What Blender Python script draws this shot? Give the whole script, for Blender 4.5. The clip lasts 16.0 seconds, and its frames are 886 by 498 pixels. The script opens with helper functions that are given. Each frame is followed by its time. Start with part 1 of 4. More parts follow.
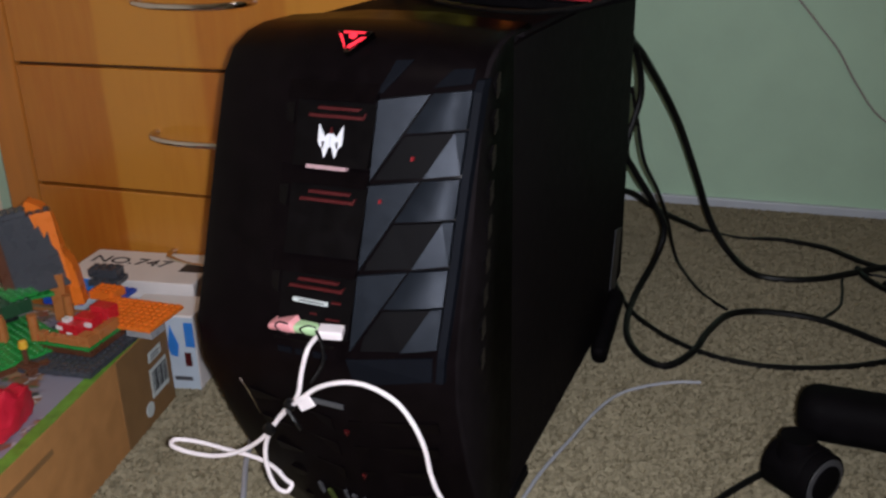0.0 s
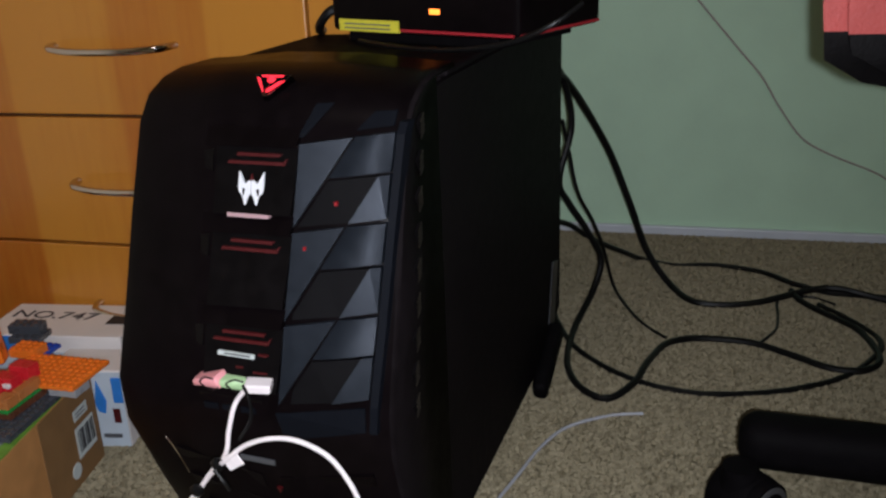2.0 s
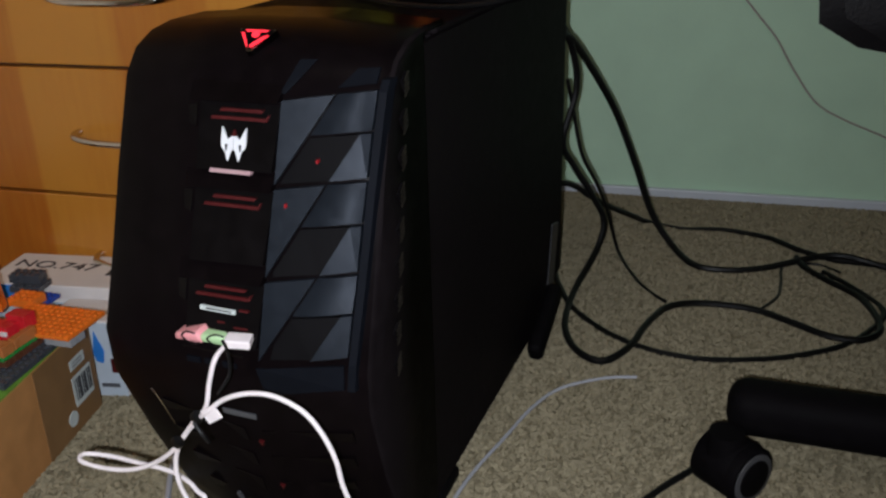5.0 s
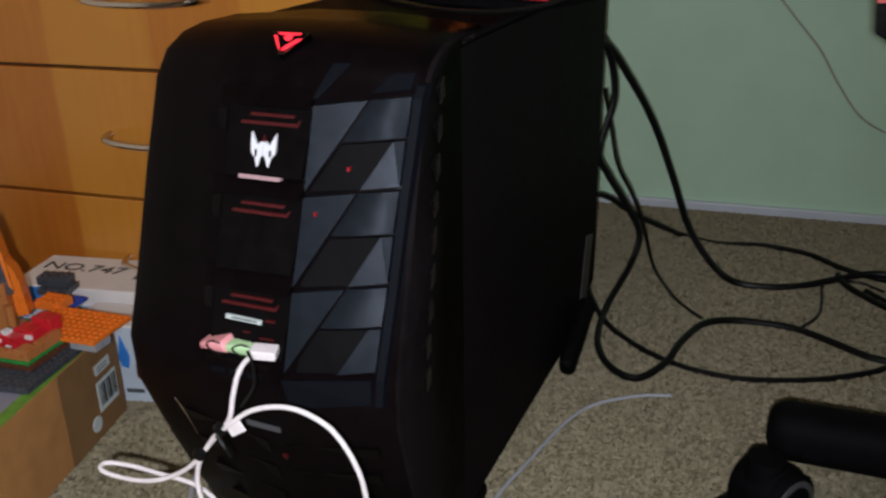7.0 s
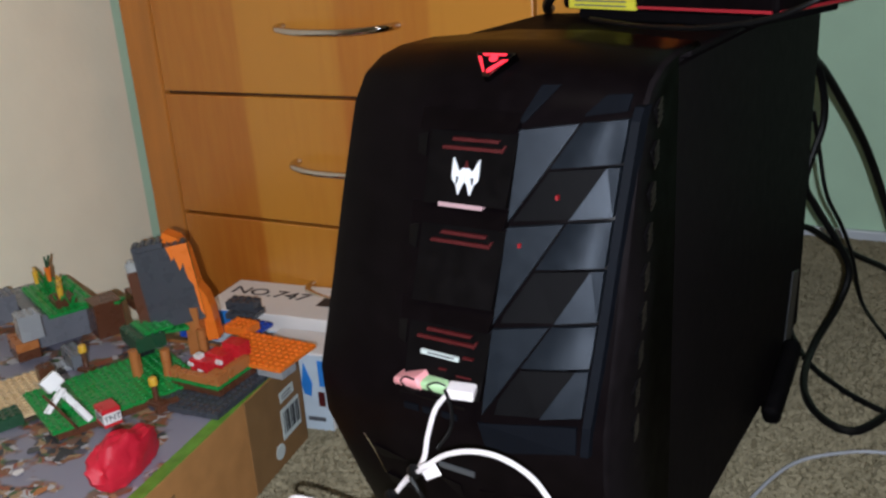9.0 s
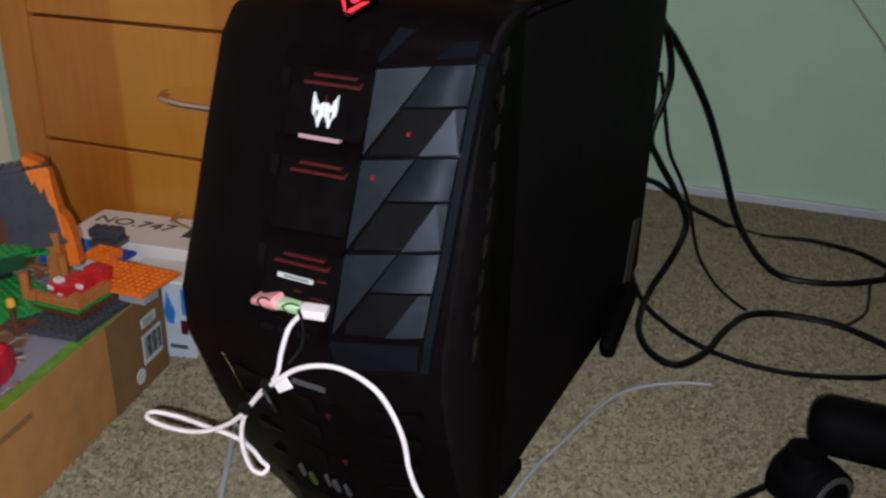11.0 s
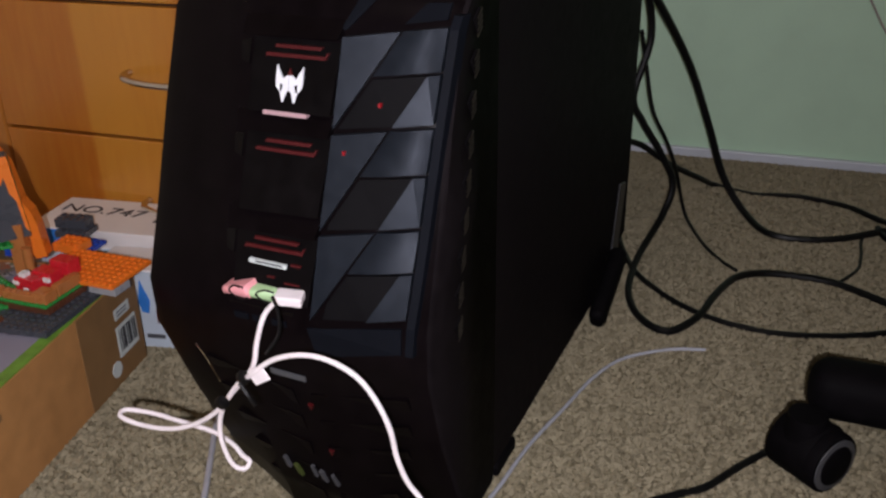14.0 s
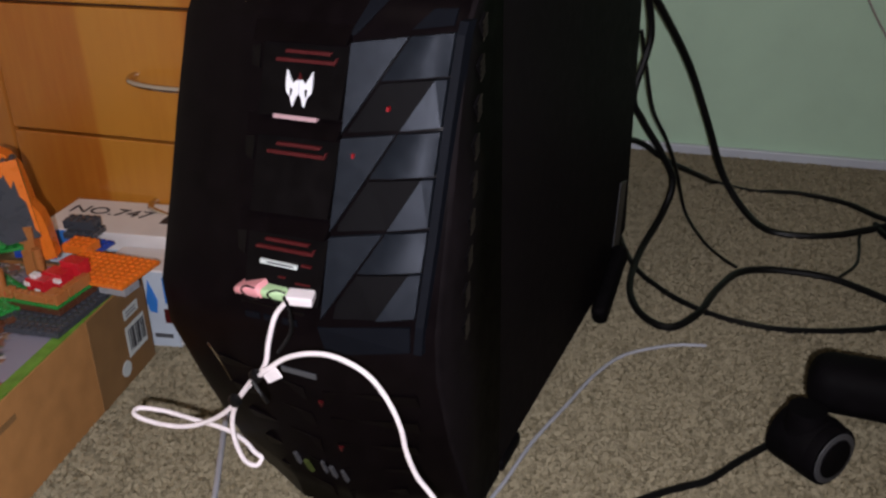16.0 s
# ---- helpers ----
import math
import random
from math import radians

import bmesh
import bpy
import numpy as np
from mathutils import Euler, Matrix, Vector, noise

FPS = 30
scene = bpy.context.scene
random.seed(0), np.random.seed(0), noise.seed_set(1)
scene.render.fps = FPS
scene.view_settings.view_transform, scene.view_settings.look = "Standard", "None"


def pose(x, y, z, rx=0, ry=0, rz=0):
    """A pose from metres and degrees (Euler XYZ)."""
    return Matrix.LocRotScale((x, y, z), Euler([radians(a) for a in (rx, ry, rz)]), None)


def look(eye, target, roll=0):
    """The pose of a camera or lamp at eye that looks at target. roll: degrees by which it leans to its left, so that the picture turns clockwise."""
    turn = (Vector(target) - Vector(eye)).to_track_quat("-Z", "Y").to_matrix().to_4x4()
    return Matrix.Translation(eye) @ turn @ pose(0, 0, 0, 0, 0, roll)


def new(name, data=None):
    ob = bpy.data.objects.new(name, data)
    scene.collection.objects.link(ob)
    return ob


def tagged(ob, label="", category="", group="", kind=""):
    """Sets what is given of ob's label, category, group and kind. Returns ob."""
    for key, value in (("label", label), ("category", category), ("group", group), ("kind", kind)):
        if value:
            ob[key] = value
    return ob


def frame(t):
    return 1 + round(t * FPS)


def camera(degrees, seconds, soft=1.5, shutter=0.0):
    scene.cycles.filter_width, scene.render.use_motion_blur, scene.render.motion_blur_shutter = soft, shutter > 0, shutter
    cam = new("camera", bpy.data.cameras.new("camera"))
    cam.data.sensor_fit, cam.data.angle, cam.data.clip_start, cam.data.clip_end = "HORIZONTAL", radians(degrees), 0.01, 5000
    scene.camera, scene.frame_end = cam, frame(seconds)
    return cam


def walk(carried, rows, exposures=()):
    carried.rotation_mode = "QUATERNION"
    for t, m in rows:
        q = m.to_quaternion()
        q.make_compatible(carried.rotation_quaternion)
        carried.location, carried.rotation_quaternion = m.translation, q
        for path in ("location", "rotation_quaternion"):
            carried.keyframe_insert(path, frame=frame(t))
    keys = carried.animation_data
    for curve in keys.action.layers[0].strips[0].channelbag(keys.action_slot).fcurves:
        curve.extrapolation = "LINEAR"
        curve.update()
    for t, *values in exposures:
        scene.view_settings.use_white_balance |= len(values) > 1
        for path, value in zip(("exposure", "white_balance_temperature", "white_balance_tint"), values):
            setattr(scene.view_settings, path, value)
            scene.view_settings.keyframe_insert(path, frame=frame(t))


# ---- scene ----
cam = camera(52.0, 16.0, soft=2.5, shutter=0.5)
PATH = [
    (0, (-0.021, 0.021, 0.568), (-0.59, 1.786, -0.18), -1.3),
    (0.5, (-0.019, 0.03, 0.568), (-0.529, 1.821, -0.162), -0.5),
    (1, (-0.012, 0.034, 0.569), (-0.469, 1.851, -0.132), -1.4),
    (1.5, (-0.01, 0.038, 0.573), (-0.464, 1.863, -0.107), -1.7),
    (2, (-0.014, 0.042, 0.57), (-0.472, 1.864, -0.116), -2.2),
    (2.5, (-0.015, 0.043, 0.572), (-0.47, 1.863, -0.122), -2.4),
    (3, (-0.011, 0.042, 0.575), (-0.459, 1.868, -0.108), -2.6),
    (3.5, (0.002, 0.04, 0.575), (-0.489, 1.816, -0.203), -2.9),
    (4, (0.012, 0.043, 0.575), (-0.474, 1.813, -0.218), -1.5),
    (6.5, (0.015, 0.067, 0.562), (-0.506, 1.854, -0.171), -1.7),
    (7, (0.005, 0.073, 0.565), (-0.556, 1.838, -0.191), -1.1),
    (7.5, (-0.019, 0.085, 0.569), (-0.666, 1.818, -0.19), -2.0),
    (8, (-0.039, 0.099, 0.564), (-0.871, 1.789, -0.108), -3.5),
    (8.2, (-0.04, 0.103, 0.557), (-0.941, 1.761, -0.108), -4.7),
    (10.3, (-0.046, 0.092, 0.552), (-0.821, 1.777, -0.196), -0.5),
    (10.5, (-0.036, 0.081, 0.554), (-0.777, 1.765, -0.229), 0.0),
    (11, (-0.007, 0.065, 0.557), (-0.634, 1.791, -0.237), 1.3),
    (11.5, (0.003, 0.084, 0.56), (-0.601, 1.813, -0.244), -1.2),
    (12, (0.009, 0.114, 0.555), (-0.521, 1.858, -0.269), -1.9),
    (12.5, (0.003, 0.105, 0.557), (-0.513, 1.846, -0.281), -2.1),
    (13, (-0.004, 0.103, 0.542), (-0.514, 1.828, -0.331), -1.4),
    (13.5, (-0.014, 0.091, 0.551), (-0.57, 1.808, -0.311), -0.7),
    (14, (-0.015, 0.098, 0.547), (-0.602, 1.809, -0.307), -0.9),
    (14.5, (-0.011, 0.097, 0.548), (-0.61, 1.808, -0.297), -1.4),
    (15, (-0.012, 0.092, 0.552), (-0.617, 1.806, -0.282), -1.4),
    (15.5, (-0.019, 0.086, 0.554), (-0.603, 1.795, -0.307), -0.6),
    (16, (-0.017, 0.085, 0.555), (-0.6, 1.794, -0.305), -1.2),
]
walk(cam, [(t, look(eye, target, roll)) for t, eye, target, roll in PATH], [(0, -0.53, 6250, 15), (4, -0.60, 6150, 10), (6.5, -0.60, 6250, 12), (7.4, -0.42, 6150, 12), (8.0, -0.22, 5900, 8), (9.4, -0.22, 6000, 9), (10.4, -0.30, 6100, 12), (11.2, -0.50, 6200, 13), (13.5, -0.51, 6500, 21), (16, -0.51, 6450, 20)])

# ---- world and lights ----
world = bpy.data.worlds.new("room_world")
scene.world = world
world.use_nodes = True
world.node_tree.nodes["Background"].inputs[0].default_value = (0.75, 0.85, 1.0, 1)
world.node_tree.nodes["Background"].inputs[1].default_value = 0.05


def lamp(name, kind, m, watts, size, colour):
    data = bpy.data.lights.new(name, kind)
    data.energy, data.color = watts, colour
    if kind == "AREA":
        data.shape, data.size = "DISK", size
    else:
        data.shadow_soft_size = size
    ob = new(name, data)
    ob.matrix_world = m
    return ob


# the small white lamp of the filming phone, beside its lens, and the room's ceiling light
flash = lamp("phone_lamp", "SPOT", look((0.002, 0.010, 0.574), (-0.62, 1.1, 0.2)), 38.0, 0.006, (0.95, 0.965, 1.0)).data
flash.spot_size, flash.spot_blend = radians(130), 0.9
lamp("ceiling_light", "AREA", look((-0.30, -0.15, 2.28), (-0.45, 0.9, 0)), 4.2, 0.45, (1.0, 0.86, 0.74))



# ---- materials ----
def material(name, colour, rough=0.5, metal=0.0, vary=0.0, scale=30.0, bump=0.0, bump_scale=200.0, spec=0.5, coat=0.0, second=None, stretch=(1, 1, 1)):
    m = bpy.data.materials.new(name)
    m.use_nodes = True
    nt = m.node_tree
    n, link = nt.nodes, nt.links.new
    b = n["Principled BSDF"]
    b.inputs["Base Color"].default_value = (*colour, 1)
    b.inputs["Roughness"].default_value = rough
    b.inputs["Metallic"].default_value = metal
    b.inputs["Specular IOR Level"].default_value = spec
    b.inputs["Coat Weight"].default_value = coat
    co = n.new("ShaderNodeTexCoord")
    mp = n.new("ShaderNodeMapping")
    mp.inputs["Scale"].default_value = stretch
    link(co.outputs["Object"], mp.inputs["Vector"])
    if vary:
        big, fine = n.new("ShaderNodeTexNoise"), n.new("ShaderNodeTexNoise")
        big.inputs["Scale"].default_value, fine.inputs["Scale"].default_value = scale * 0.15, scale
        big.inputs["Detail"].default_value = fine.inputs["Detail"].default_value = 4
        mix = n.new("ShaderNodeMix")
        mix.data_type = "FLOAT"
        mix.inputs[0].default_value = 0.55
        ramp = n.new("ShaderNodeValToRGB")
        dark = second or tuple(c * (1 - vary) for c in colour)
        ramp.color_ramp.elements[0].position, ramp.color_ramp.elements[1].position = 0.35, 0.65
        ramp.color_ramp.elements[0].color = (*dark, 1)
        ramp.color_ramp.elements[1].color = (*(min(1, c * (1 + vary)) for c in colour), 1)
        for tex, slot in ((big, 2), (fine, 3)):
            link(mp.outputs[0], tex.inputs["Vector"])
            link(tex.outputs["Fac"], mix.inputs[slot])
        link(mix.outputs[0], ramp.inputs[0])
        link(ramp.outputs[0], b.inputs["Base Color"])
        rr = n.new("ShaderNodeMapRange")
        rr.inputs["To Min"].default_value, rr.inputs["To Max"].default_value = rough * 0.8, min(1, rough * 1.2)
        link(fine.outputs["Fac"], rr.inputs["Value"])
        link(rr.outputs[0], b.inputs["Roughness"])
    if bump:
        tex, bp = n.new("ShaderNodeTexNoise"), n.new("ShaderNodeBump")
        tex.inputs["Scale"].default_value, tex.inputs["Detail"].default_value = bump_scale, 3
        bp.inputs["Strength"].default_value, bp.inputs["Distance"].default_value = bump, 0.002
        link(mp.outputs[0], tex.inputs["Vector"])
        link(tex.outputs["Fac"], bp.inputs["Height"])
        link(bp.outputs[0], b.inputs["Normal"])
    return m


def glowing(name, colour, strength):
    m = material(name, colour, 0.3)
    b = m.node_tree.nodes["Principled BSDF"]
    b.inputs["Emission Color"].default_value = (*colour, 1)
    b.inputs["Emission Strength"].default_value = strength
    return m


def wood(name, light, dark):
    """Birch veneer: long upright figure with broad leaves of lighter and darker wood."""
    m = material(name, light, 0.34, coat=0.12)
    nt = m.node_tree
    n, link = nt.nodes, nt.links.new
    b = n["Principled BSDF"]
    co, mp = n.new("ShaderNodeTexCoord"), n.new("ShaderNodeMapping")
    link(co.outputs["Object"], mp.inputs["Vector"])
    mp.inputs["Scale"].default_value = (1, 1, 0.12)
    grain, cloud = n.new("ShaderNodeTexNoise"), n.new("ShaderNodeTexNoise")
    grain.inputs["Scale"].default_value, grain.inputs["Detail"].default_value = 90, 6
    cloud.inputs["Scale"].default_value, cloud.inputs["Detail"].default_value = 7, 3
    sep, own, span, leaf = n.new("ShaderNodeSeparateXYZ"), n.new("ShaderNodeObjectInfo"), n.new("ShaderNodeMapRange"), n.new("ShaderNodeValToRGB")
    link(co.outputs["Object"], sep.inputs[0])
    link(sep.outputs["X"], span.inputs["Value"])
    span.inputs["From Min"].default_value, span.inputs["From Max"].default_value = -0.98, -0.33
    link(span.outputs[0], leaf.inputs[0])
    # the veneer's leaves run on from drawer to drawer
    for k, (at, tone) in enumerate(((0.0, 0.30), (0.285, 0.36), (0.297, 0.86), (0.51, 0.74), (0.52, 0.42), (0.70, 0.52), (0.71, 0.85), (0.90, 0.7))):
        e = leaf.color_ramp.elements[k] if k < 2 else leaf.color_ramp.elements.new(at)
        e.position, e.color = at, (tone, tone, tone, 1)
    for t in (grain, cloud):
        link(mp.outputs[0], t.inputs["Vector"])
    bw = n.new("ShaderNodeRGBToBW")
    link(leaf.outputs[0], bw.inputs[0])
    a = n.new("ShaderNodeMath")
    a.operation = "MULTIPLY_ADD"
    a.inputs[1].default_value = 0.3
    link(grain.outputs["Fac"], a.inputs[0])
    c = n.new("ShaderNodeMath")
    c.operation = "MULTIPLY_ADD"
    c.inputs[1].default_value = 0.35
    link(cloud.outputs["Fac"], c.inputs[0])
    d = n.new("ShaderNodeMath")
    d.operation = "MULTIPLY"
    d.inputs[1].default_value = 0.55
    link(bw.outputs[0], d.inputs[0])
    shift = n.new("ShaderNodeMath")
    shift.operation, shift.inputs[1].default_value = "MULTIPLY_ADD", 0.16
    link(own.outputs["Random"], shift.inputs[0])
    link(d.outputs[0], shift.inputs[2])
    link(shift.outputs[0], c.inputs[2])
    link(c.outputs[0], a.inputs[2])
    ramp = n.new("ShaderNodeValToRGB")
    ramp.color_ramp.elements[0].position, ramp.color_ramp.elements[1].position = 0.36, 0.86
    ramp.color_ramp.elements[0].color, ramp.color_ramp.elements[1].color = (*dark, 1), (*light, 1)
    link(a.outputs[0], ramp.inputs[0])
    link(ramp.outputs[0], b.inputs["Base Color"])
    return m


M = {
    "tuft": None,
    "carpet": material("carpet_backing", (0.34, 0.295, 0.19), 0.95, vary=0.2, scale=120, bump=1.0, bump_scale=350, spec=0.1),
    "green": material("green_wall_paint", (0.54, 0.76, 0.56), 0.75, vary=0.05, scale=14, bump=0.15, bump_scale=120),
    "cream": material("cream_wall_paint", (0.95, 0.88, 0.68), 0.75, vary=0.04, scale=14, bump=0.15, bump_scale=120),
    "white": material("white_trim_paint", (0.62, 0.66, 0.72), 0.45, vary=0.06, scale=20),
    "ceil": material("ceiling_paint", (0.78, 0.77, 0.74), 0.85, vary=0.03, scale=8),
    "wood": wood("birch_veneer", (0.56, 0.232, 0.030), (0.36, 0.072, 0.005)),
    "wood_edge": material("wood_edging", (0.46, 0.165, 0.026), 0.4, vary=0.2, scale=40, stretch=(1, 1, 0.1)),
    "gap": material("dark_gap", (0.04, 0.018, 0.008), 0.8),
    "chrome": material("polished_chrome", (0.58, 0.53, 0.50), 0.07, 1.0, vary=0.06, scale=60),
    "gloss": material("gloss_black_plastic", (0.0038, 0.0025, 0.0030), 0.33, vary=0.3, scale=60, spec=0.045),
    "satin": material("satin_black_plastic", (0.0030, 0.0023, 0.0026), 0.42, vary=0.3, scale=80, bump=0.05, bump_scale=900, spec=0.12),
    "steel": material("black_painted_steel", (0.0080, 0.0062, 0.0070), 0.62, vary=0.25, scale=70, bump=0.06, bump_scale=1200, spec=0.03),
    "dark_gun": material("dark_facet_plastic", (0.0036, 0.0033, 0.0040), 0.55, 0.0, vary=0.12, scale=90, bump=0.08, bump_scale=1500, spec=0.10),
    "button_rim": material("dark_chrome", (0.16, 0.15, 0.15), 0.18, 1.0, vary=0.06, scale=60),
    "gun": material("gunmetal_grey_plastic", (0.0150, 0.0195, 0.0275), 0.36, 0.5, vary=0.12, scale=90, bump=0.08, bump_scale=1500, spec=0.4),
    "rail": material("dark_blue_grey_rail", (0.004, 0.005, 0.008), 0.6, vary=0.15, scale=80, spec=0.08),
    "red_line": material("red_print", (0.066, 0.003, 0.004), 0.5, vary=0.1, scale=200),
    "red_led": glowing("red_power_light", (1.0, 0.03, 0.05), 1.6),
    "red_dot": glowing("faint_red_dot", (0.25, 0.006, 0.01), 0.12),
    "orange_led": glowing("orange_led", (1.0, 0.25, 0.03), 4.0),
    "emblem": material("silver_white_emblem", (0.85, 0.86, 0.9), 0.3, vary=0.05, scale=300),
    "pinkbar": material("pale_pink_print", (0.50, 0.32, 0.34), 0.5),
    "greybar": material("grey_print", (0.16, 0.17, 0.19), 0.4, 0.5),
    "label": material("white_label", (0.62, 0.68, 0.66), 0.5, vary=0.05, scale=100),
    "black": material("black_cable_rubber", (0.004, 0.0038, 0.004), 0.45, vary=0.3, scale=150, spec=0.25),
    "matt": material("matt_black_plastic", (0.0034, 0.0028, 0.0034), 0.7, vary=0.3, scale=90, bump=0.1, bump_scale=700, spec=0.06),
    "white_cable": material("white_cable_rubber", (0.90, 0.82, 0.83), 0.45, vary=0.06, scale=120),
    "grey_cable": material("pale_grey_cable", (0.42, 0.43, 0.48), 0.5, vary=0.08, scale=120),
    "pink": material("pink_rubber_plug", (0.86, 0.36, 0.38), 0.45, vary=0.08, scale=100),
    "lime": material("green_rubber_plug", (0.42, 0.62, 0.33), 0.45, vary=0.08, scale=100),
    "vent": material("bronze_vent", (0.020, 0.016, 0.011), 0.45, 0.3, vary=0.5, scale=300),
    "tape": material("grey_plastic_flap", (0.04, 0.04, 0.042), 0.3, vary=0.3, scale=120),
    "card": material("brown_cardboard", (0.46, 0.215, 0.066), 0.75, vary=0.12, scale=50, bump=0.1, bump_scale=400),
    "card_dark": material("dark_brown_card", (0.235, 0.125, 0.045), 0.7, vary=0.15, scale=40, bump=0.1, bump_scale=400),
    "boxgrey": material("grey_box_print", (0.27, 0.26, 0.33), 0.4, vary=0.35, scale=45),
    "grass": material("green_box_border", (0.14, 0.30, 0.035), 0.5, vary=0.3, scale=90),
    "paper": material("white_carton", (0.80, 0.76, 0.74), 0.5, vary=0.05, scale=25),
    "paleblue": material("pale_blue_carton", (0.52, 0.60, 0.68), 0.45, vary=0.06, scale=40),
    "blueprint": material("blue_print", (0.03, 0.2, 0.62), 0.5, vary=0.1, scale=80),
    "ink": material("black_ink", (0.02, 0.02, 0.025), 0.6),
    "yellow": material("yellow_sticker", (0.72, 0.66, 0.05), 0.5, vary=0.06, scale=100),
    "redtrim": material("red_trim_line", (0.38, 0.02, 0.03), 0.35),
    "seatred": material("red_leatherette", (0.50, 0.085, 0.075), 0.5, vary=0.12, scale=40, bump=0.3, bump_scale=350),
    "seatblack": material("black_leatherette", (0.005, 0.0045, 0.005), 0.55, vary=0.2, scale=60, bump=0.3, bump_scale=350, spec=0.15),
    "olive": material("olive_sticker_glint", (0.05, 0.065, 0.015), 0.5, vary=0.2, scale=200),
    "hub": material("grey_hub_ring", (0.065, 0.065, 0.07), 0.5, vary=0.1, scale=100),
}
for key, col in (("b_green", (0.02, 0.27, 0.05)), ("b_dgreen", (0.02, 0.075, 0.035)), ("b_grey", (0.16, 0.165, 0.19)), ("b_dgrey", (0.055, 0.06, 0.072)), ("b_lgrey", (0.34, 0.35, 0.37)), ("b_orange", (0.86, 0.20, 0.02)), ("b_brown", (0.11, 0.04, 0.02)), ("b_tan", (0.46, 0.165, 0.048)), ("b_red", (0.62, 0.02, 0.03)), ("b_white", (0.82, 0.80, 0.78)), ("b_blue", (0.02, 0.07, 0.42)), ("b_sand", (0.68, 0.50, 0.28)), ("b_yellow", (0.78, 0.45, 0.04)), ("b_black", (0.015, 0.015, 0.018))):
    M[key] = material("toy_brick_" + key[2:], col, 0.28, vary=0.06, scale=60)


glassy = material("toy_brick_clear", (0.75, 0.78, 0.80), 0.08, spec=0.8, coat=0.6)
glassy.node_tree.nodes["Principled BSDF"].inputs["Transmission Weight"].default_value = 0.6
M["b_clear"] = glassy

# printed lid art: small patches of many colours on blue-grey
nt = M["boxgrey"].node_tree
cell, pick, where, keep, co = (nt.nodes.new(k) for k in ("ShaderNodeTexVoronoi", "ShaderNodeValToRGB", "ShaderNodeTexNoise", "ShaderNodeValToRGB", "ShaderNodeTexCoord"))
warp, shade = nt.nodes.new("ShaderNodeVectorMath"), nt.nodes.new("ShaderNodeMix")
warp.operation = "MULTIPLY_ADD"
warp.inputs[1].default_value = (0.03, 0.03, 0)
rough_edge = nt.nodes.new("ShaderNodeTexNoise")
rough_edge.inputs["Scale"].default_value, rough_edge.inputs["Detail"].default_value = 70, 3
nt.links.new(co.outputs["Object"], rough_edge.inputs["Vector"])
nt.links.new(rough_edge.outputs["Color"], warp.inputs[0])
nt.links.new(co.outputs["Object"], warp.inputs[2])
nt.links.new(warp.outputs[0], cell.inputs["Vector"])
cell.inputs["Scale"].default_value, where.inputs["Scale"].default_value = 150, 24
nt.links.new(co.outputs["Object"], where.inputs["Vector"])
bw = nt.nodes.new("ShaderNodeRGBToBW")
nt.links.new(cell.outputs["Color"], bw.inputs[0])
nt.links.new(bw.outputs[0], pick.inputs[0])
pick.color_ramp.interpolation = "CONSTANT"
tints = ((0.24, 0.10, 0.05), (0.04, 0.04, 0.05), (0.08, 0.13, 0.05), (0.20, 0.12, 0.09), (0.30, 0.08, 0.04), (0.11, 0.10, 0.14), (0.38, 0.24, 0.13), (0.50, 0.48, 0.50))
for k, tint in enumerate(tints):
    e = pick.color_ramp.elements[k] if k < 2 else pick.color_ramp.elements.new(0.2 + 0.08 * k)
    e.position, e.color = 0.22 + 0.075 * k, (*tint, 1)
pick.color_ramp.elements[0].position = 0.0
keep.color_ramp.elements[0].position, keep.color_ramp.elements[1].position = 0.47, 0.53
nt.links.new(where.outputs["Fac"], keep.inputs[0])
shade.data_type = "RGBA"
nt.links.new(keep.outputs[0], shade.inputs[0])
shade.inputs[6].default_value = (0.27, 0.26, 0.33, 1)
nt.links.new(pick.outputs[0], shade.inputs[7])
nt.links.new(shade.outputs[2], nt.nodes["Principled BSDF"].inputs["Base Color"])

# carpet yarn: each tuft its own shade, in soft patches
M["tuft"] = material("carpet_yarn", (0.40, 0.34, 0.24), 0.95, spec=0.1)
nt = M["tuft"].node_tree
geo, ramp, patch, mixed = nt.nodes.new("ShaderNodeNewGeometry"), nt.nodes.new("ShaderNodeValToRGB"), nt.nodes.new("ShaderNodeTexNoise"), nt.nodes.new("ShaderNodeMath")
patch.inputs["Scale"].default_value, patch.inputs["Detail"].default_value = 150, 4
mixed.operation, mixed.inputs[1].default_value = "MULTIPLY_ADD", 0.95
nt.links.new(patch.outputs["Fac"], mixed.inputs[0])
half = nt.nodes.new("ShaderNodeMath")
half.operation, half.inputs[1].default_value = "MULTIPLY", 0.16
nt.links.new(geo.outputs["Random Per Island"], half.inputs[0])
nt.links.new(half.outputs[0], mixed.inputs[2])
nt.links.new(mixed.outputs[0], ramp.inputs[0])
ramp.color_ramp.elements[0].position, ramp.color_ramp.elements[1].position = 0.32, 0.80
ramp.color_ramp.elements[0].color, ramp.color_ramp.elements[1].color = (0.222, 0.186, 0.115, 1), (0.395, 0.349, 0.236, 1)
nt.links.new(ramp.outputs[0], nt.nodes["Principled BSDF"].inputs["Base Color"])


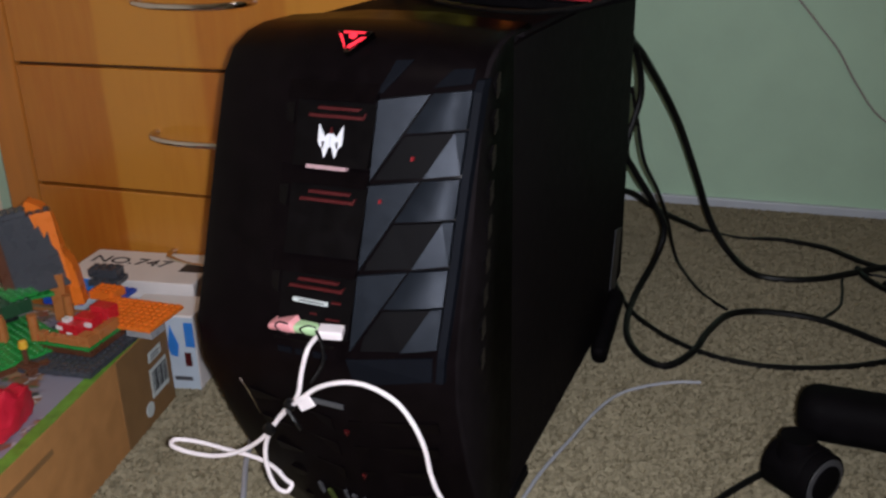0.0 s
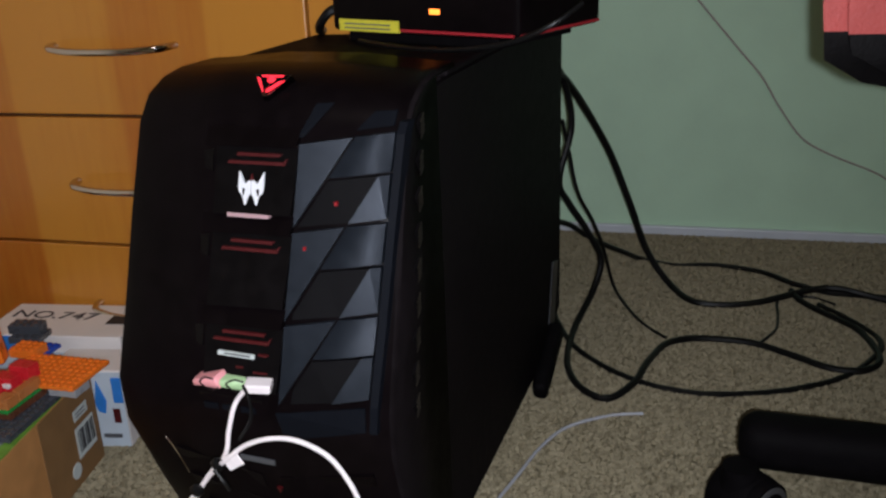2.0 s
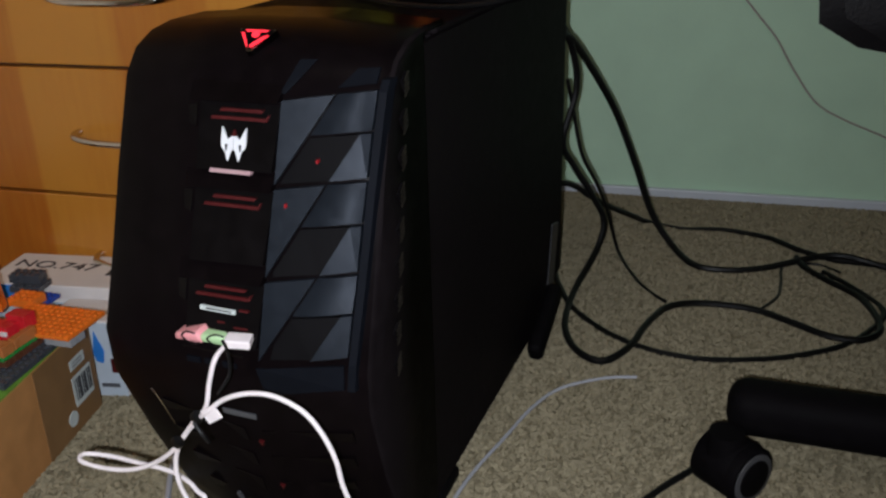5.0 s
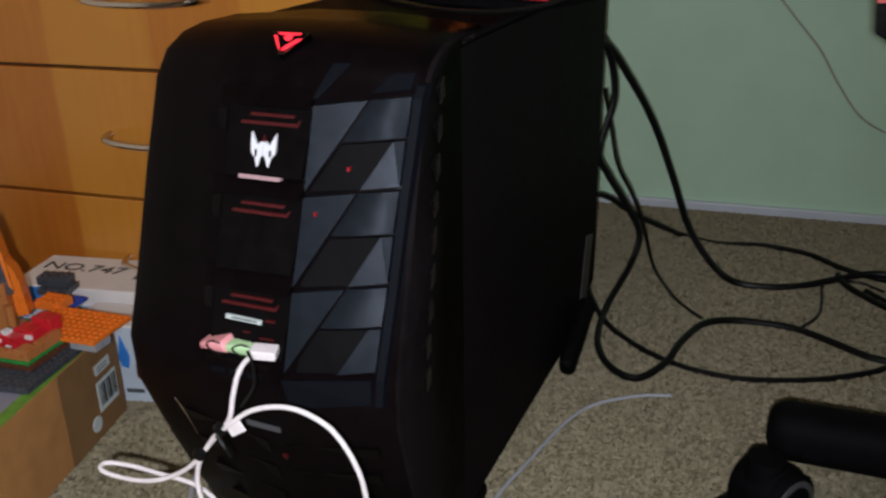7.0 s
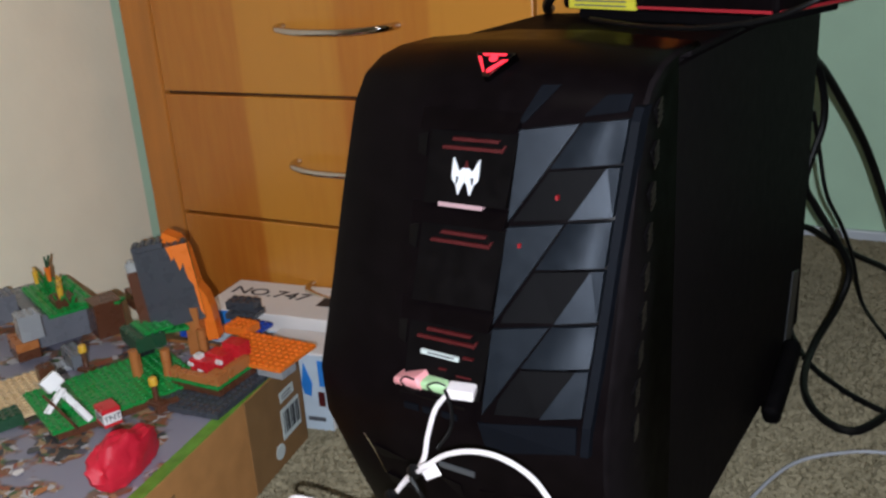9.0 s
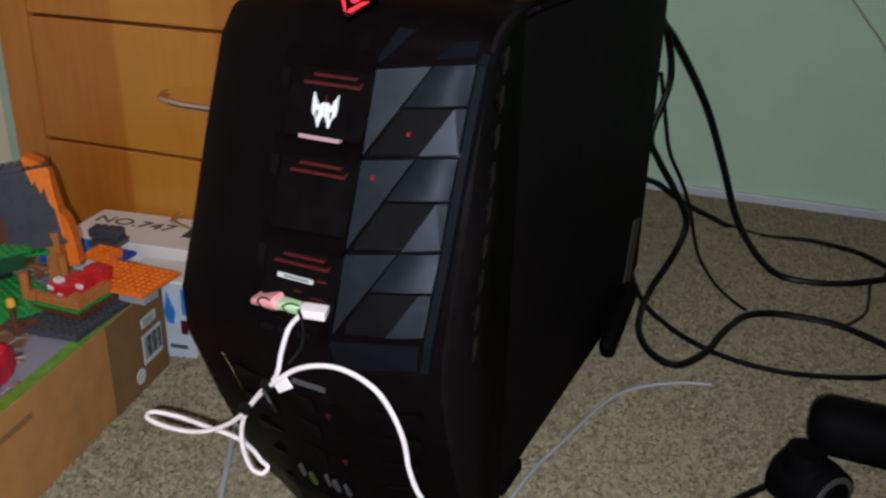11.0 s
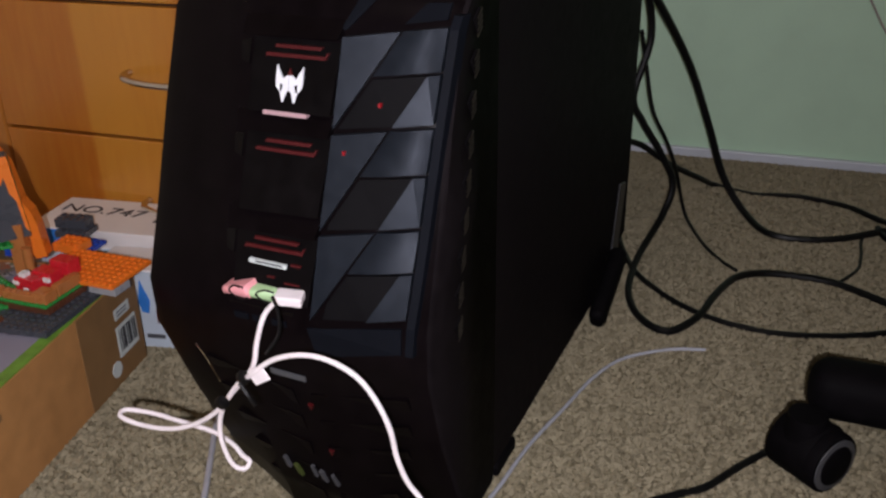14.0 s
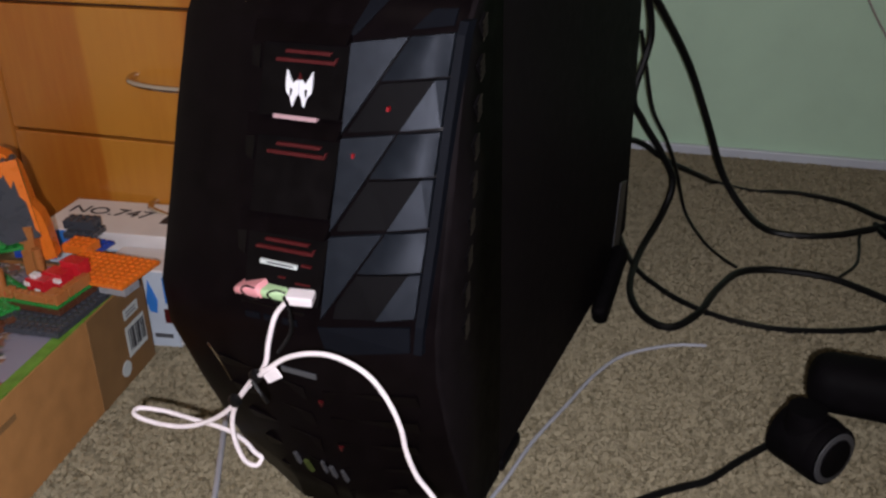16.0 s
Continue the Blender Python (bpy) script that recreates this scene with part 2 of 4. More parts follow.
# ---- mesh helpers ----
def part(name, bm, mat, parent=None, label="", smooth=False, m=None):
    me = bpy.data.meshes.new(name)
    bmesh.ops.recalc_face_normals(bm, faces=bm.faces[:])
    bm.to_mesh(me)
    bm.free()
    me.materials.append(mat)
    if smooth:
        for p in me.polygons:
            p.use_smooth = True
        try:
            me.set_sharp_from_angle(angle=radians(38))
        except AttributeError:
            pass
    ob = new(name, me)
    ob.parent = parent
    if m is not None:
        ob.matrix_basis = m
    if label:
        ob["label"] = label
    return ob


def thing(name, m, label, category, group="", kind=""):
    ob = new(name)
    ob.empty_display_size = 0.05
    ob.matrix_basis = m
    return tagged(ob, label, category, group, kind)


def box(x0, x1, y0, y1, z0, z1, bevel=0.0, segs=2):
    bm = bmesh.new()
    bmesh.ops.create_cube(bm, size=1, matrix=Matrix.LocRotScale(((x0 + x1) / 2, (y0 + y1) / 2, (z0 + z1) / 2), None, (abs(x1 - x0), abs(y1 - y0), abs(z1 - z0))))
    if bevel:
        bmesh.ops.bevel(bm, geom=bm.edges[:], offset=bevel, segments=segs, affect="EDGES", profile=0.5)
    return bm


def joined(*bms):
    out = bmesh.new()
    for b in bms:
        me = bpy.data.meshes.new("tmp")
        b.to_mesh(me)
        b.free()
        out.from_mesh(me)
        bpy.data.meshes.remove(me)
    return out


def moved(bm, m):
    bmesh.ops.transform(bm, matrix=m, verts=bm.verts[:])
    return bm


def cyl(r, depth, m=Matrix(), segs=24, r2=None, bevel=0.0):
    bm = bmesh.new()
    bmesh.ops.create_cone(bm, cap_ends=True, segments=segs, radius1=r, radius2=r if r2 is None else r2, depth=depth)
    if bevel:
        es = [e for e in bm.edges if any(len(f.verts) > 4 for f in e.link_faces)]
        bmesh.ops.bevel(bm, geom=es, offset=bevel, segments=2, affect="EDGES", profile=0.5)
    return moved(bm, m)


def prism(pts, y0, y1):
    """A slab from an outline in x and z, between y0 and y1."""
    bm = bmesh.new()
    a = [bm.verts.new((x, y0, z)) for x, z in pts]
    b = [bm.verts.new((x, y1, z)) for x, z in pts]
    bm.faces.new(a)
    bm.faces.new(b[::-1])
    for i in range(len(pts)):
        j = (i + 1) % len(pts)
        bm.faces.new((a[i], b[i], b[j], a[j]))
    return bm


def spline(pts, n=10):
    pts = [Vector(p) for p in pts]
    ext = [pts[0] * 2 - pts[1], *pts, pts[-1] * 2 - pts[-2]]
    out = []
    for i in range(1, len(ext) - 2):
        p0, p1, p2, p3 = ext[i - 1:i + 3]
        for k in range(n):
            t = k / n
            out.append(0.5 * (2 * p1 + (p2 - p0) * t + (2 * p0 - 5 * p1 + 4 * p2 - p3) * t * t + (3 * p1 - p0 - 3 * p2 + p3) * t ** 3))
    return out + [pts[-1]]


def tube(pts, r, n=10, segs=8, wobble=0.0, ribs=0.0):
    line = spline(pts, n)
    bm = bmesh.new()
    rings, up = [], Vector((0.13, 0.21, 0.97))
    for i, p in enumerate(line):
        d = (line[min(i + 1, len(line) - 1)] - line[max(i - 1, 0)]).normalized()
        side = d.cross(up)
        side = side.normalized() if side.length > 1e-3 else Vector((1, 0, 0))
        up2 = side.cross(d).normalized()
        up = up2
        q = p + Vector((noise.noise(p * 25), noise.noise(p * 25 + Vector((7, 0, 0))), 0)) * wobble
        rr = r * (1 + ribs * (1 if i % 2 else -1))
        rings.append([bm.verts.new(q + (side * math.cos(a) + up2 * math.sin(a)) * rr) for a in (2 * math.pi * k / segs for k in range(segs))])
    for a, b in zip(rings, rings[1:]):
        for k in range(segs):
            bm.faces.new((a[k], a[(k + 1) % segs], b[(k + 1) % segs], b[k]))
    bm.faces.new(rings[0][::-1])
    bm.faces.new(rings[-1])
    return bm


# ---- the room ----
WALL_Y, LEFT_X = 1.695, -1.03
tagged(part("floor", box(LEFT_X - 0.1, 2.2, -2.0, WALL_Y + 0.1, -0.12, 0.0), M["carpet"]), "beige mottled cut-pile carpet on the floor", "carpet", kind="structure")
tagged(part("wall_north", box(LEFT_X, 2.2, WALL_Y, WALL_Y + 0.1, 0, 2.4), M["green"]), "pale green painted wall behind the tower", "wall", kind="structure")
tagged(part("wall_west_1", box(LEFT_X - 0.1, LEFT_X, -2.0, 1.034, 0, 2.4), M["cream"]), "cream painted wall beside the chest", "wall", kind="structure")
tagged(part("wall_west_2", box(LEFT_X - 0.1, LEFT_X, 1.034, WALL_Y, 0, 2.4), M["green"]), "pale green end of the wall behind the chest", "wall", kind="structure")
tagged(part("wall_east", box(2.2, 2.3, -2.0, WALL_Y + 0.1, 0, 2.4), M["cream"]), "cream painted wall", "wall", kind="structure")
tagged(part("wall_south", box(LEFT_X - 0.1, 2.3, -2.1, -2.0, 0, 2.4), M["cream"]), "cream painted wall", "wall", kind="structure")
tagged(part("ceiling", box(LEFT_X - 0.1, 2.3, -2.1, WALL_Y + 0.1, 2.4, 2.5), M["ceil"]), "white painted ceiling", "ceiling", kind="structure")
tagged(part("baseboard", box(LEFT_X + 0.002, 2.19, WALL_Y - 0.012, WALL_Y - 0.001, 0.0, 0.0175, 0.003), M["white"]), "low white painted baseboard strip", "baseboard", kind="structure")


# ---- chest of drawers ----
def chest():
    X0, X1, Y0, Y1 = -0.980, -0.345, 1.0, 1.48
    c = thing("chest_of_drawers", pose(0, 0, 0), "birch veneer chest of drawers with bow handles", "chest of drawers")
    S = 0.052
    part("side_panel", box(X0, X0 + S, Y0, Y1, 0, 0.99, 0.003), M["wood_edge"], c)
    part("side_panel", box(X1 - S, X1, Y0, Y1, 0, 0.99, 0.003), M["wood"], c)
    part("top", box(X0 - 0.01, X1 + 0.01, Y0 - 0.015, Y1, 0.992, 1.02, 0.004), M["wood"], c)
    part("back_panel", box(X0 + S, X1 - S, Y1 - 0.012, Y1 - 0.002, 0.02, 0.99), M["wood_edge"], c)
    part("carcass", box(X0 + S + 0.001, X1 - S - 0.001, Y0 + 0.012, Y1 - 0.02, 0.02, 0.985), M["gap"], c)
    for k in range(6):
        z0, z1 = 0.031 + 0.1655 * k - 0.0008, 0.031 + 0.1655 * (k + 1) - 0.0048
        d = part("drawer", box(X0 + S + 0.003, X1 - S - 0.003, Y0, Y0 + 0.02, z0, z1, 0.0016), M["wood"], c)
        zc = z0 + 0.083
        xm = -0.641
        bow = [(xm - 0.079, Y0 + 0.002, zc - 0.001), (xm - 0.077, Y0 - 0.014, zc - 0.001), (xm - 0.066, Y0 - 0.026, zc - 0.002), (xm - 0.03, Y0 - 0.035, zc - 0.004), (xm + 0.03, Y0 - 0.035, zc - 0.004), (xm + 0.066, Y0 - 0.026, zc - 0.002), (xm + 0.077, Y0 - 0.014, zc - 0.001), (xm + 0.079, Y0 + 0.002, zc - 0.001)]
        h = tube(bow, 0.0044, 8, 12)
        part("handle", h, M["chrome"], d, "curved chrome bow handle", True)


chest()


# ---- computer tower ----
TOWER = pose(-0.185, 0.77, 0, 0, 0, -5.3)
# the bezel's outline at the middle and at the flanks: depth and height from the top down
MID = ((0.0, 0.466), (-0.06, 0.466), (-0.09, 0.462), (-0.112, 0.448), (-0.132, 0.424), (-0.150, 0.358), (-0.170, 0.295), (-0.188, 0.228), (-0.186, 0.190), (-0.165, 0.120), (-0.150, 0.050), (-0.138, 0.012))
FLANK = ((0.0, 0.460), (-0.05, 0.460), (-0.077, 0.456), (-0.100, 0.446), (-0.116, 0.427), (-0.138, 0.358), (-0.155, 0.295), (-0.176, 0.228), (-0.176, 0.190), (-0.155, 0.120), (-0.125, 0.050), (-0.107, 0.012))


def along(profile, z):
    for (a, za), (b, zb) in zip(profile, profile[1:]):
        if zb <= z <= za and za > zb:
            return a + (b - a) * (za - z) / (za - zb)
    return profile[-1][0]


def face_y(x, z):
    """Depth of the bezel's front at x across the tower and height z."""
    s = abs(x + 0.11)
    w = min(1, max(0, (s - 0.036) / 0.062))
    return along(MID, z) * (1 - w) + along(FLANK, z) * w


def on_face(x, z, out=0.0):
    return Vector((x, face_y(x, z) - out, z))


def plate(corners, lifts, sink=0.006):
    """A flat-faced plate on the bezel; corners are (x, z), lifts how far each stands out."""
    bm = bmesh.new()
    a = [bm.verts.new(on_face(x, z, l)) for (x, z), l in zip(corners, lifts)]
    b = [bm.verts.new(on_face(x, z, -sink)) for x, z in corners]
    bm.faces.new(a)
    bm.faces.new(b[::-1])
    for i in range(len(a)):
        j = (i + 1) % len(a)
        bm.faces.new((a[i], b[i], b[j], a[j]))
    return bm


def tower():
    t = thing("computer_tower", TOWER, "glossy black gaming computer tower with faceted front bezel", "computer")
    W = -0.226
    part("case", joined(box(W + 0.006, -0.006, 0.0, 0.448, 0.03, 0.447, 0.004)), M["steel"], t)
    part("top_panel", box(W + 0.001, -0.001, -0.005, 0.45, 0.4475, 0.454, 0.0025), M["steel"], t)
    for x0, x1 in ((-0.0058, 0.0), (W, W + 0.0058)):
        bm = bmesh.new()
        out = [(-0.045, 0.016), (0.30, 0.016), (0.405, 0.05), (0.449, 0.05), (0.449, 0.447), (0.0, 0.447), (-0.045, 0.446)]
        a = [bm.verts.new((x0, y, z)) for y, z in out]
        b = [bm.verts.new((x1, y, z)) for y, z in out]
        bm.faces.new(a), bm.faces.new(b[::-1])
        for i in range(len(out)):
            j = (i + 1) % len(out)
            bm.faces.new((a[i], b[i], b[j], a[j]))
        bmesh.ops.bevel(bm, geom=bm.edges[:], offset=0.0015, segments=1, affect="EDGES")
        part("side_panel", bm, M["steel"], t)
    part("underside", box(W + 0.012, -0.012, -0.05, 0.40, 0.012, 0.03, 0.004), M["matt"], t)
    # bezel: rows from top to bottom, columns across
    bm = bmesh.new()
    cols = (0.0035, 0.004, 0.001, -0.012, -0.03, -0.052, -0.074, -0.11, -0.146, -0.168, -0.19, -0.212, -0.222, W, W)
    rows = []
    for k in range(len(MID)):
        row = []
        for i, x in enumerate(cols):
            s = abs(x + 0.11)
            w = min(1, max(0, (s - 0.036) / 0.062))
            y = MID[k][0] * (1 - w) + FLANK[k][0] * w
            z = MID[k][1] * (1 - w) + FLANK[k][1] * w
            if i in (0, len(cols) - 1):
                y, z = 0.0 if k == 0 else max(-0.045, -0.045 + 0.02 * (k == 1)), min(z, 0.455)
            elif i in (1, len(cols) - 2):
                y, z = y * (0.93 if i == 1 else 0.86) - 0.003 * (k > 1), z - (0.003 if i == 1 else 0.007) * (k < 4)
            elif i in (2, len(cols) - 3):
                y, z = y * 0.985 + 0.002, z - 0.0008 * (k < 4)
            # the far flank swells outward, most of all below the middle
            swell = 0.014 * min(1, max(0, (z - 0.10) / 0.10)) - 0.0125 * min(1, max(0, (z - 0.24) / 0.18))
            out = swell * min(1, max(0, (-x - 0.165) / 0.05)) * (0.5 if i == len(cols) - 1 else 1.0)
            row.append(bm.verts.new((x - out, y, z)))
        rows.append(row)
    for a, b in zip(rows, rows[1:]):
        for i in range(len(cols) - 1):
            bm.faces.new((a[i], a[i + 1], b[i + 1], b[i]))
    bez = part("front_bezel", bm, M["gloss"], t, "glossy black sculpted front", True)
    bez.data.materials.append(M["steel"])
    for p in bez.data.polygons:
        p.material_index = int(p.center.x > 0.0008 or p.center.x < -0.228 and p.center.y > -0.10)
    bez.modifiers.new("thick", "SOLIDIFY").thickness = 0.003

    # grey faceted plates: three blocks of four, each leaning outward towards its top
    TOPS = (0.4195, 0.3575, 0.2915, 0.2300)

    def inner(z):
        return -0.0712 - 0.045 * (0.4195 - z)

    def outer(z):
        return -0.0032 - 0.05 * (0.4195 - z)

    def spot(k, u, v):
        zt, h = TOPS[k], TOPS[k] - TOPS[k + 1]
        z = zt - v * h
        return (inner(z) + (outer(z) - inner(z)) * u, z + 0.001 + 0.0075 * u)

    def dished(k, corners, lift, n=8):
        """A plate with a curved face; lift(a, b) is its height across and down."""
        bm = bmesh.new()
        (p, q, r, w) = (Vector(c) for c in corners)
        grid = []
        for i in range(n + 1):
            row = []
            for j in range(n + 1):
                a, b = j / n, i / n
                c = (p * (1 - a) + q * a) * (1 - b) + (w * (1 - a) + r * a) * b
                row.append(bm.verts.new(on_face(*spot(k, c.x, c.y), lift(a, b))))
            grid.append(row)
        for a, b in zip(grid, grid[1:]):
            for j in range(n):
                bm.faces.new((a[j], a[j + 1], b[j + 1], b[j]))
        rim = [e for e in bm.edges if e.is_boundary]
        skirt = bmesh.ops.extrude_edge_only(bm, edges=rim)["geom"]
        bmesh.ops.translate(bm, verts=[g for g in skirt if isinstance(g, bmesh.types.BMVert)], vec=(0, 0.007, 0))
        return bm
    for k in range(3):
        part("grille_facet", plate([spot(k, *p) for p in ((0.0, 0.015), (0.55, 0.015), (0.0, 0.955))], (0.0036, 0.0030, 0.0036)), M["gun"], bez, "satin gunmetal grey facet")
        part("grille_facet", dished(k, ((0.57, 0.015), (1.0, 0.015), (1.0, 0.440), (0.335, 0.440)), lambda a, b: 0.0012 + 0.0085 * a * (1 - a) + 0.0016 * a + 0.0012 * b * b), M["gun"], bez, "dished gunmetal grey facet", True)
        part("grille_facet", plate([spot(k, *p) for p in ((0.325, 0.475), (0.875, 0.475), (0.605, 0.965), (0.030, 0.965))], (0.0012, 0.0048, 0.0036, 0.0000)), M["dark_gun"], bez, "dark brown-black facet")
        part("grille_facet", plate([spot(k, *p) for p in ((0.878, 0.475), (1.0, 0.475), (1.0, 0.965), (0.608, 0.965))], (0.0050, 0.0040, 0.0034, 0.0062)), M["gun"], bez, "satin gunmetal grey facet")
    # last facet below the blocks, and the two that run up into the top
    part("bezel_facet", plate([(-0.083, 0.2265), (-0.0155, 0.2335), (-0.0155, 0.214), (-0.078, 0.203)], (0.002, 0.002, 0.002, 0.001)), M["rail"], bez)
    part("bezel_facet", plate([(-0.0735, 0.4235), (-0.069, 0.4245), (-0.053, 0.4455), (-0.0655, 0.4455)], (0.003, 0.002, 0.0005, 0.0015)), M["rail"], bez)
    part("bezel_facet", plate([(-0.0325, 0.4280), (-0.0060, 0.4310), (-0.0060, 0.4405), (-0.0215, 0.4400)], (0.002, 0.001, 0.0005, 0.0015)), M["rail"], bez)
    rail = bmesh.new()
    rg = []
    for z in (0.434, 0.426, 0.36, 0.295, 0.235, 0.214):
        x, y = outer(z), face_y(outer(z), z)
        rg.append([rail.verts.new(p) for p in ((x + 0.0012, y - 0.0030, z), (x + 0.0070, y - 0.0022, z), (x + 0.0085, y + 0.008, z), (x + 0.0012, y + 0.006, z))])
    for a, b in zip(rg, rg[1:]):
        for i in range(4):
            rail.faces.new((a[i], a[(i + 1) % 4], b[(i + 1) % 4], b[i]))
    rail.faces.new(rg[0][::-1]), rail.faces.new(rg[-1])
    part("edge_rail", rail, M["rail"], bez, "dark blue-grey edge rail")
    # drive bays in the middle with their brow and red lines
    for k, zt in enumerate(TOPS[:3]):
        zb, lean = TOPS[k + 1], 0.0036 * k
        xa, xb = -0.1405 - 0.5 * lean, inner(zt) - 0.0015
        part("brow", plate([(xa - 0.010, zt + 0.010), (xb + 0.001, zt + 0.010), (xb + 0.001, zt - 0.0005), (xa - 0.004, zt - 0.0015)], (0.001, 0.001, 0.0095, 0.0095)), M["gloss"], bez)
        bay = part("bay_panel", plate([(xa, zt - 0.004), (xb, zt - 0.004), (xb - 0.003, zb + 0.0125), (xa, zb + 0.0105)], (0.0006, 0.0006, 0.0050, 0.0050)), M["satin"], bez)
        part("bay_notch", plate([(xa - 0.012, zt - 0.008), (xa - 0.003, zt - 0.006), (xa - 0.003, zt - 0.022), (xa - 0.010, zt - 0.020)], (0.0004, 0.0004, 0.0016, 0.0016)), M["satin"], bez)
        for dz, x0, x1 in ((0.0085, -0.1215, -0.0850), (0.0142, -0.1288, -0.0825)):
            z1 = zt - dz
            part("red_stripe", plate([(x0 - lean, z1 + 0.0011), (x1 - lean, z1 + 0.0011), (x1 - lean - 0.002, z1 - 0.0011), (x0 - lean - 0.001, z1 - 0.0011)], [0.0022 + 0.07 * dz] * 4, 0.0), M["red_line"], bay, "printed red stripe")
        part("red_tick", plate([(-0.0820 - lean, zt - 0.0110), (-0.0802 - lean, zt - 0.0105), (-0.0825 - lean, zt - 0.0153), (-0.0840 - lean, zt - 0.0153)], [0.0034] * 4, 0.0), M["red_line"], bay)
    # emblem: two feathered wings with slits and a small red tip, a plain bar below
    ex, ez = -0.1090, 0.3868

    def flat(pts, lift, name, mat, label=""):
        part(name, plate([(ex + x, ez + z) for x, z in pts], [lift] * len(pts), 0.0), mat, bez, label)
    for q in (-1, 1):
        flat([(q * x, z) for x, z in ((0.0003, 0.0058), (0.0016, 0.0064), (0.0052, 0.0036), (0.0102, 0.0122), (0.0106, 0.0015), (0.0100, -0.0020), (0.0070, -0.0050), (0.0046, -0.0130), (0.0018, -0.0050), (0.0003, -0.0034))], 0.0044, "emblem_wing", M["emblem"], "silver-white emblem wing")
        flat([(q * x, z) for x, z in ((0.0048, 0.0000), (0.0068, 0.0006), (0.0066, -0.0040), (0.0058, -0.0046))], 0.0049, "emblem_slit", M["satin"])
    flat([(-0.0018, 0.0062), (0, 0.0108), (0.0018, 0.0062)], 0.0040, "emblem_tip", M["red_line"])
    flat([(-0.0190, -0.0172), (0.0160, -0.0172), (0.0155, -0.0200), (-0.0190, -0.0200)], 0.0054, "print_bar", M["pinkbar"], "pale pink printed bar")
    tag = part("name_label", plate([(-0.1318, 0.2690), (-0.1010, 0.2684), (-0.1010, 0.2655), (-0.1318, 0.2661)], [0.0044] * 4, 0.0), M["label"], bez, "small white label strip")
    part("label_bar", plate([(-0.1260, 0.2681), (-0.1040, 0.2677), (-0.1040, 0.2667), (-0.1260, 0.2671)], [0.0047] * 4, 0.0), M["hub"], tag)
    for x, z, w in ((-0.0935, 0.2690, 0.004), (-0.1130, 0.2585, 0.003), (-0.0955, 0.2560, 0.006)):
        part("red_mark", plate([(x - w, z + 0.0006), (x + w, z + 0.0006), (x + w, z - 0.0006), (x - w, z - 0.0006)], [0.0046] * 4, 0.0), M["red_line"], bez)
    # two tiny, faintly glowing red dots over the facets
    for x, z in ((-0.0425, 0.3785), (-0.064, 0.3472)):
        part("tiny_dot", plate([(x - 0.0009, z + 0.0013), (x + 0.0007, z + 0.0013), (x + 0.0009, z - 0.0013), (x - 0.0007, z - 0.0013)], [0.0056] * 4, 0.0), M["red_dot"], bez, "tiny red dot")
    # power light: a red triangle in a chrome rim
    def tri(lift):
        bm = bmesh.new()
        n = Vector((0, -0.62, 0.78)).normalized()
        c = Vector((-0.1065, -0.1035, 0.455)) + n * lift
        u, v = Vector((1, 0, 0)), n.cross(Vector((1, 0, 0)))
        return bm, c, u, v, n
    def tri_slab(pts, lift, depth):
        bm, c, u, v, n = tri(lift)
        a = [bm.verts.new(c + u * x + v * y) for x, y in pts]
        b = [bm.verts.new(c + u * x + v * y - n * depth) for x, y in pts]
        bm.faces.new(a), bm.faces.new(b[::-1])
        for i in range(len(a)):
            j = (i + 1) % len(a)
            bm.faces.new((a[i], b[i], b[j], a[j]))
        return bm
    sgn = -1 if (Vector((0, -0.62, 0.78)).cross(Vector((1, 0, 0)))).z > 0 else 1
    def P(*pts):
        return [(x, -sgn * y) for x, y in pts]
    rim = part("power_button", tri_slab(P((-0.0155, 0.008), (0.0155, 0.008), (0.002, -0.0135), (-0.002, -0.0135)), 0.0045, 0.012), M["button_rim"], bez, "triangular power button with chrome rim")
    part("button_face", tri_slab(P((-0.0135, 0.0068), (0.0135, 0.0068), (0, -0.0115)), 0.0052, 0.002), M["gloss"], rim)
    dot = P(*[(0.0005 + 0.0034 * math.cos(a), 0.0020 + 0.0030 * math.sin(a)) for a in (2 * math.pi * k / 12 for k in range(12))])
    for pts in (P((-0.0125, 0.0040), (-0.0092, 0.0030), (-0.0026, -0.0085), (-0.0026, -0.0105)), P((0.0122, 0.0010), (0.0080, 0.0005), (-0.0005, -0.0080), (0.0000, -0.0105), (0.0020, -0.0100)), P((-0.0095, 0.0062), (0.0100, 0.0062), (0.0085, 0.0046), (-0.0080, 0.0046)), dot):
        part("power_light", tri_slab(pts, 0.0058, 0.0006), M["red_led"], rim, "glowing red power light")
    # port bay
    bay = part("port_bay", plate([(-0.150, 0.2345), (-0.095, 0.2345), (-0.098, 0.213), (-0.146, 0.213)], (0.001, 0.001, -0.001, -0.001)), M["satin"], bez)
    for x in (-0.139, -0.123, -0.107):
        part("port_slot", plate([(x - 0.006, 0.2275), (x + 0.006, 0.2275), (x + 0.006, 0.2225), (x - 0.006, 0.2225)], [0.0012] * 4, 0.0), M["rail"], bay)
    part("print_bar", plate([(-0.122, 0.1815), (-0.092, 0.1805), (-0.093, 0.175), (-0.123, 0.176)], [0.0012] * 4, 0.0), M["greybar"], bez, "grey printed bar")
    # chin: stepped ribs, red marks, sticker glints
    for z, w in ((0.168, 0.078), (0.138, 0.074), (0.108, 0.068), (0.078, 0.060), (0.050, 0.050)):
        for q in (1, -1):
            xa, xb = -0.10 + q * 0.008, -0.10 + q * (0.008 + w)
            part("chin_rib", plate([(xa, z - 0.006), (xb, z + 0.006), (xb, z - 0.007), (xa, z - 0.022)], (0.0016, 0.0034, 0.0006, 0.0003)), M["gloss"], bez)
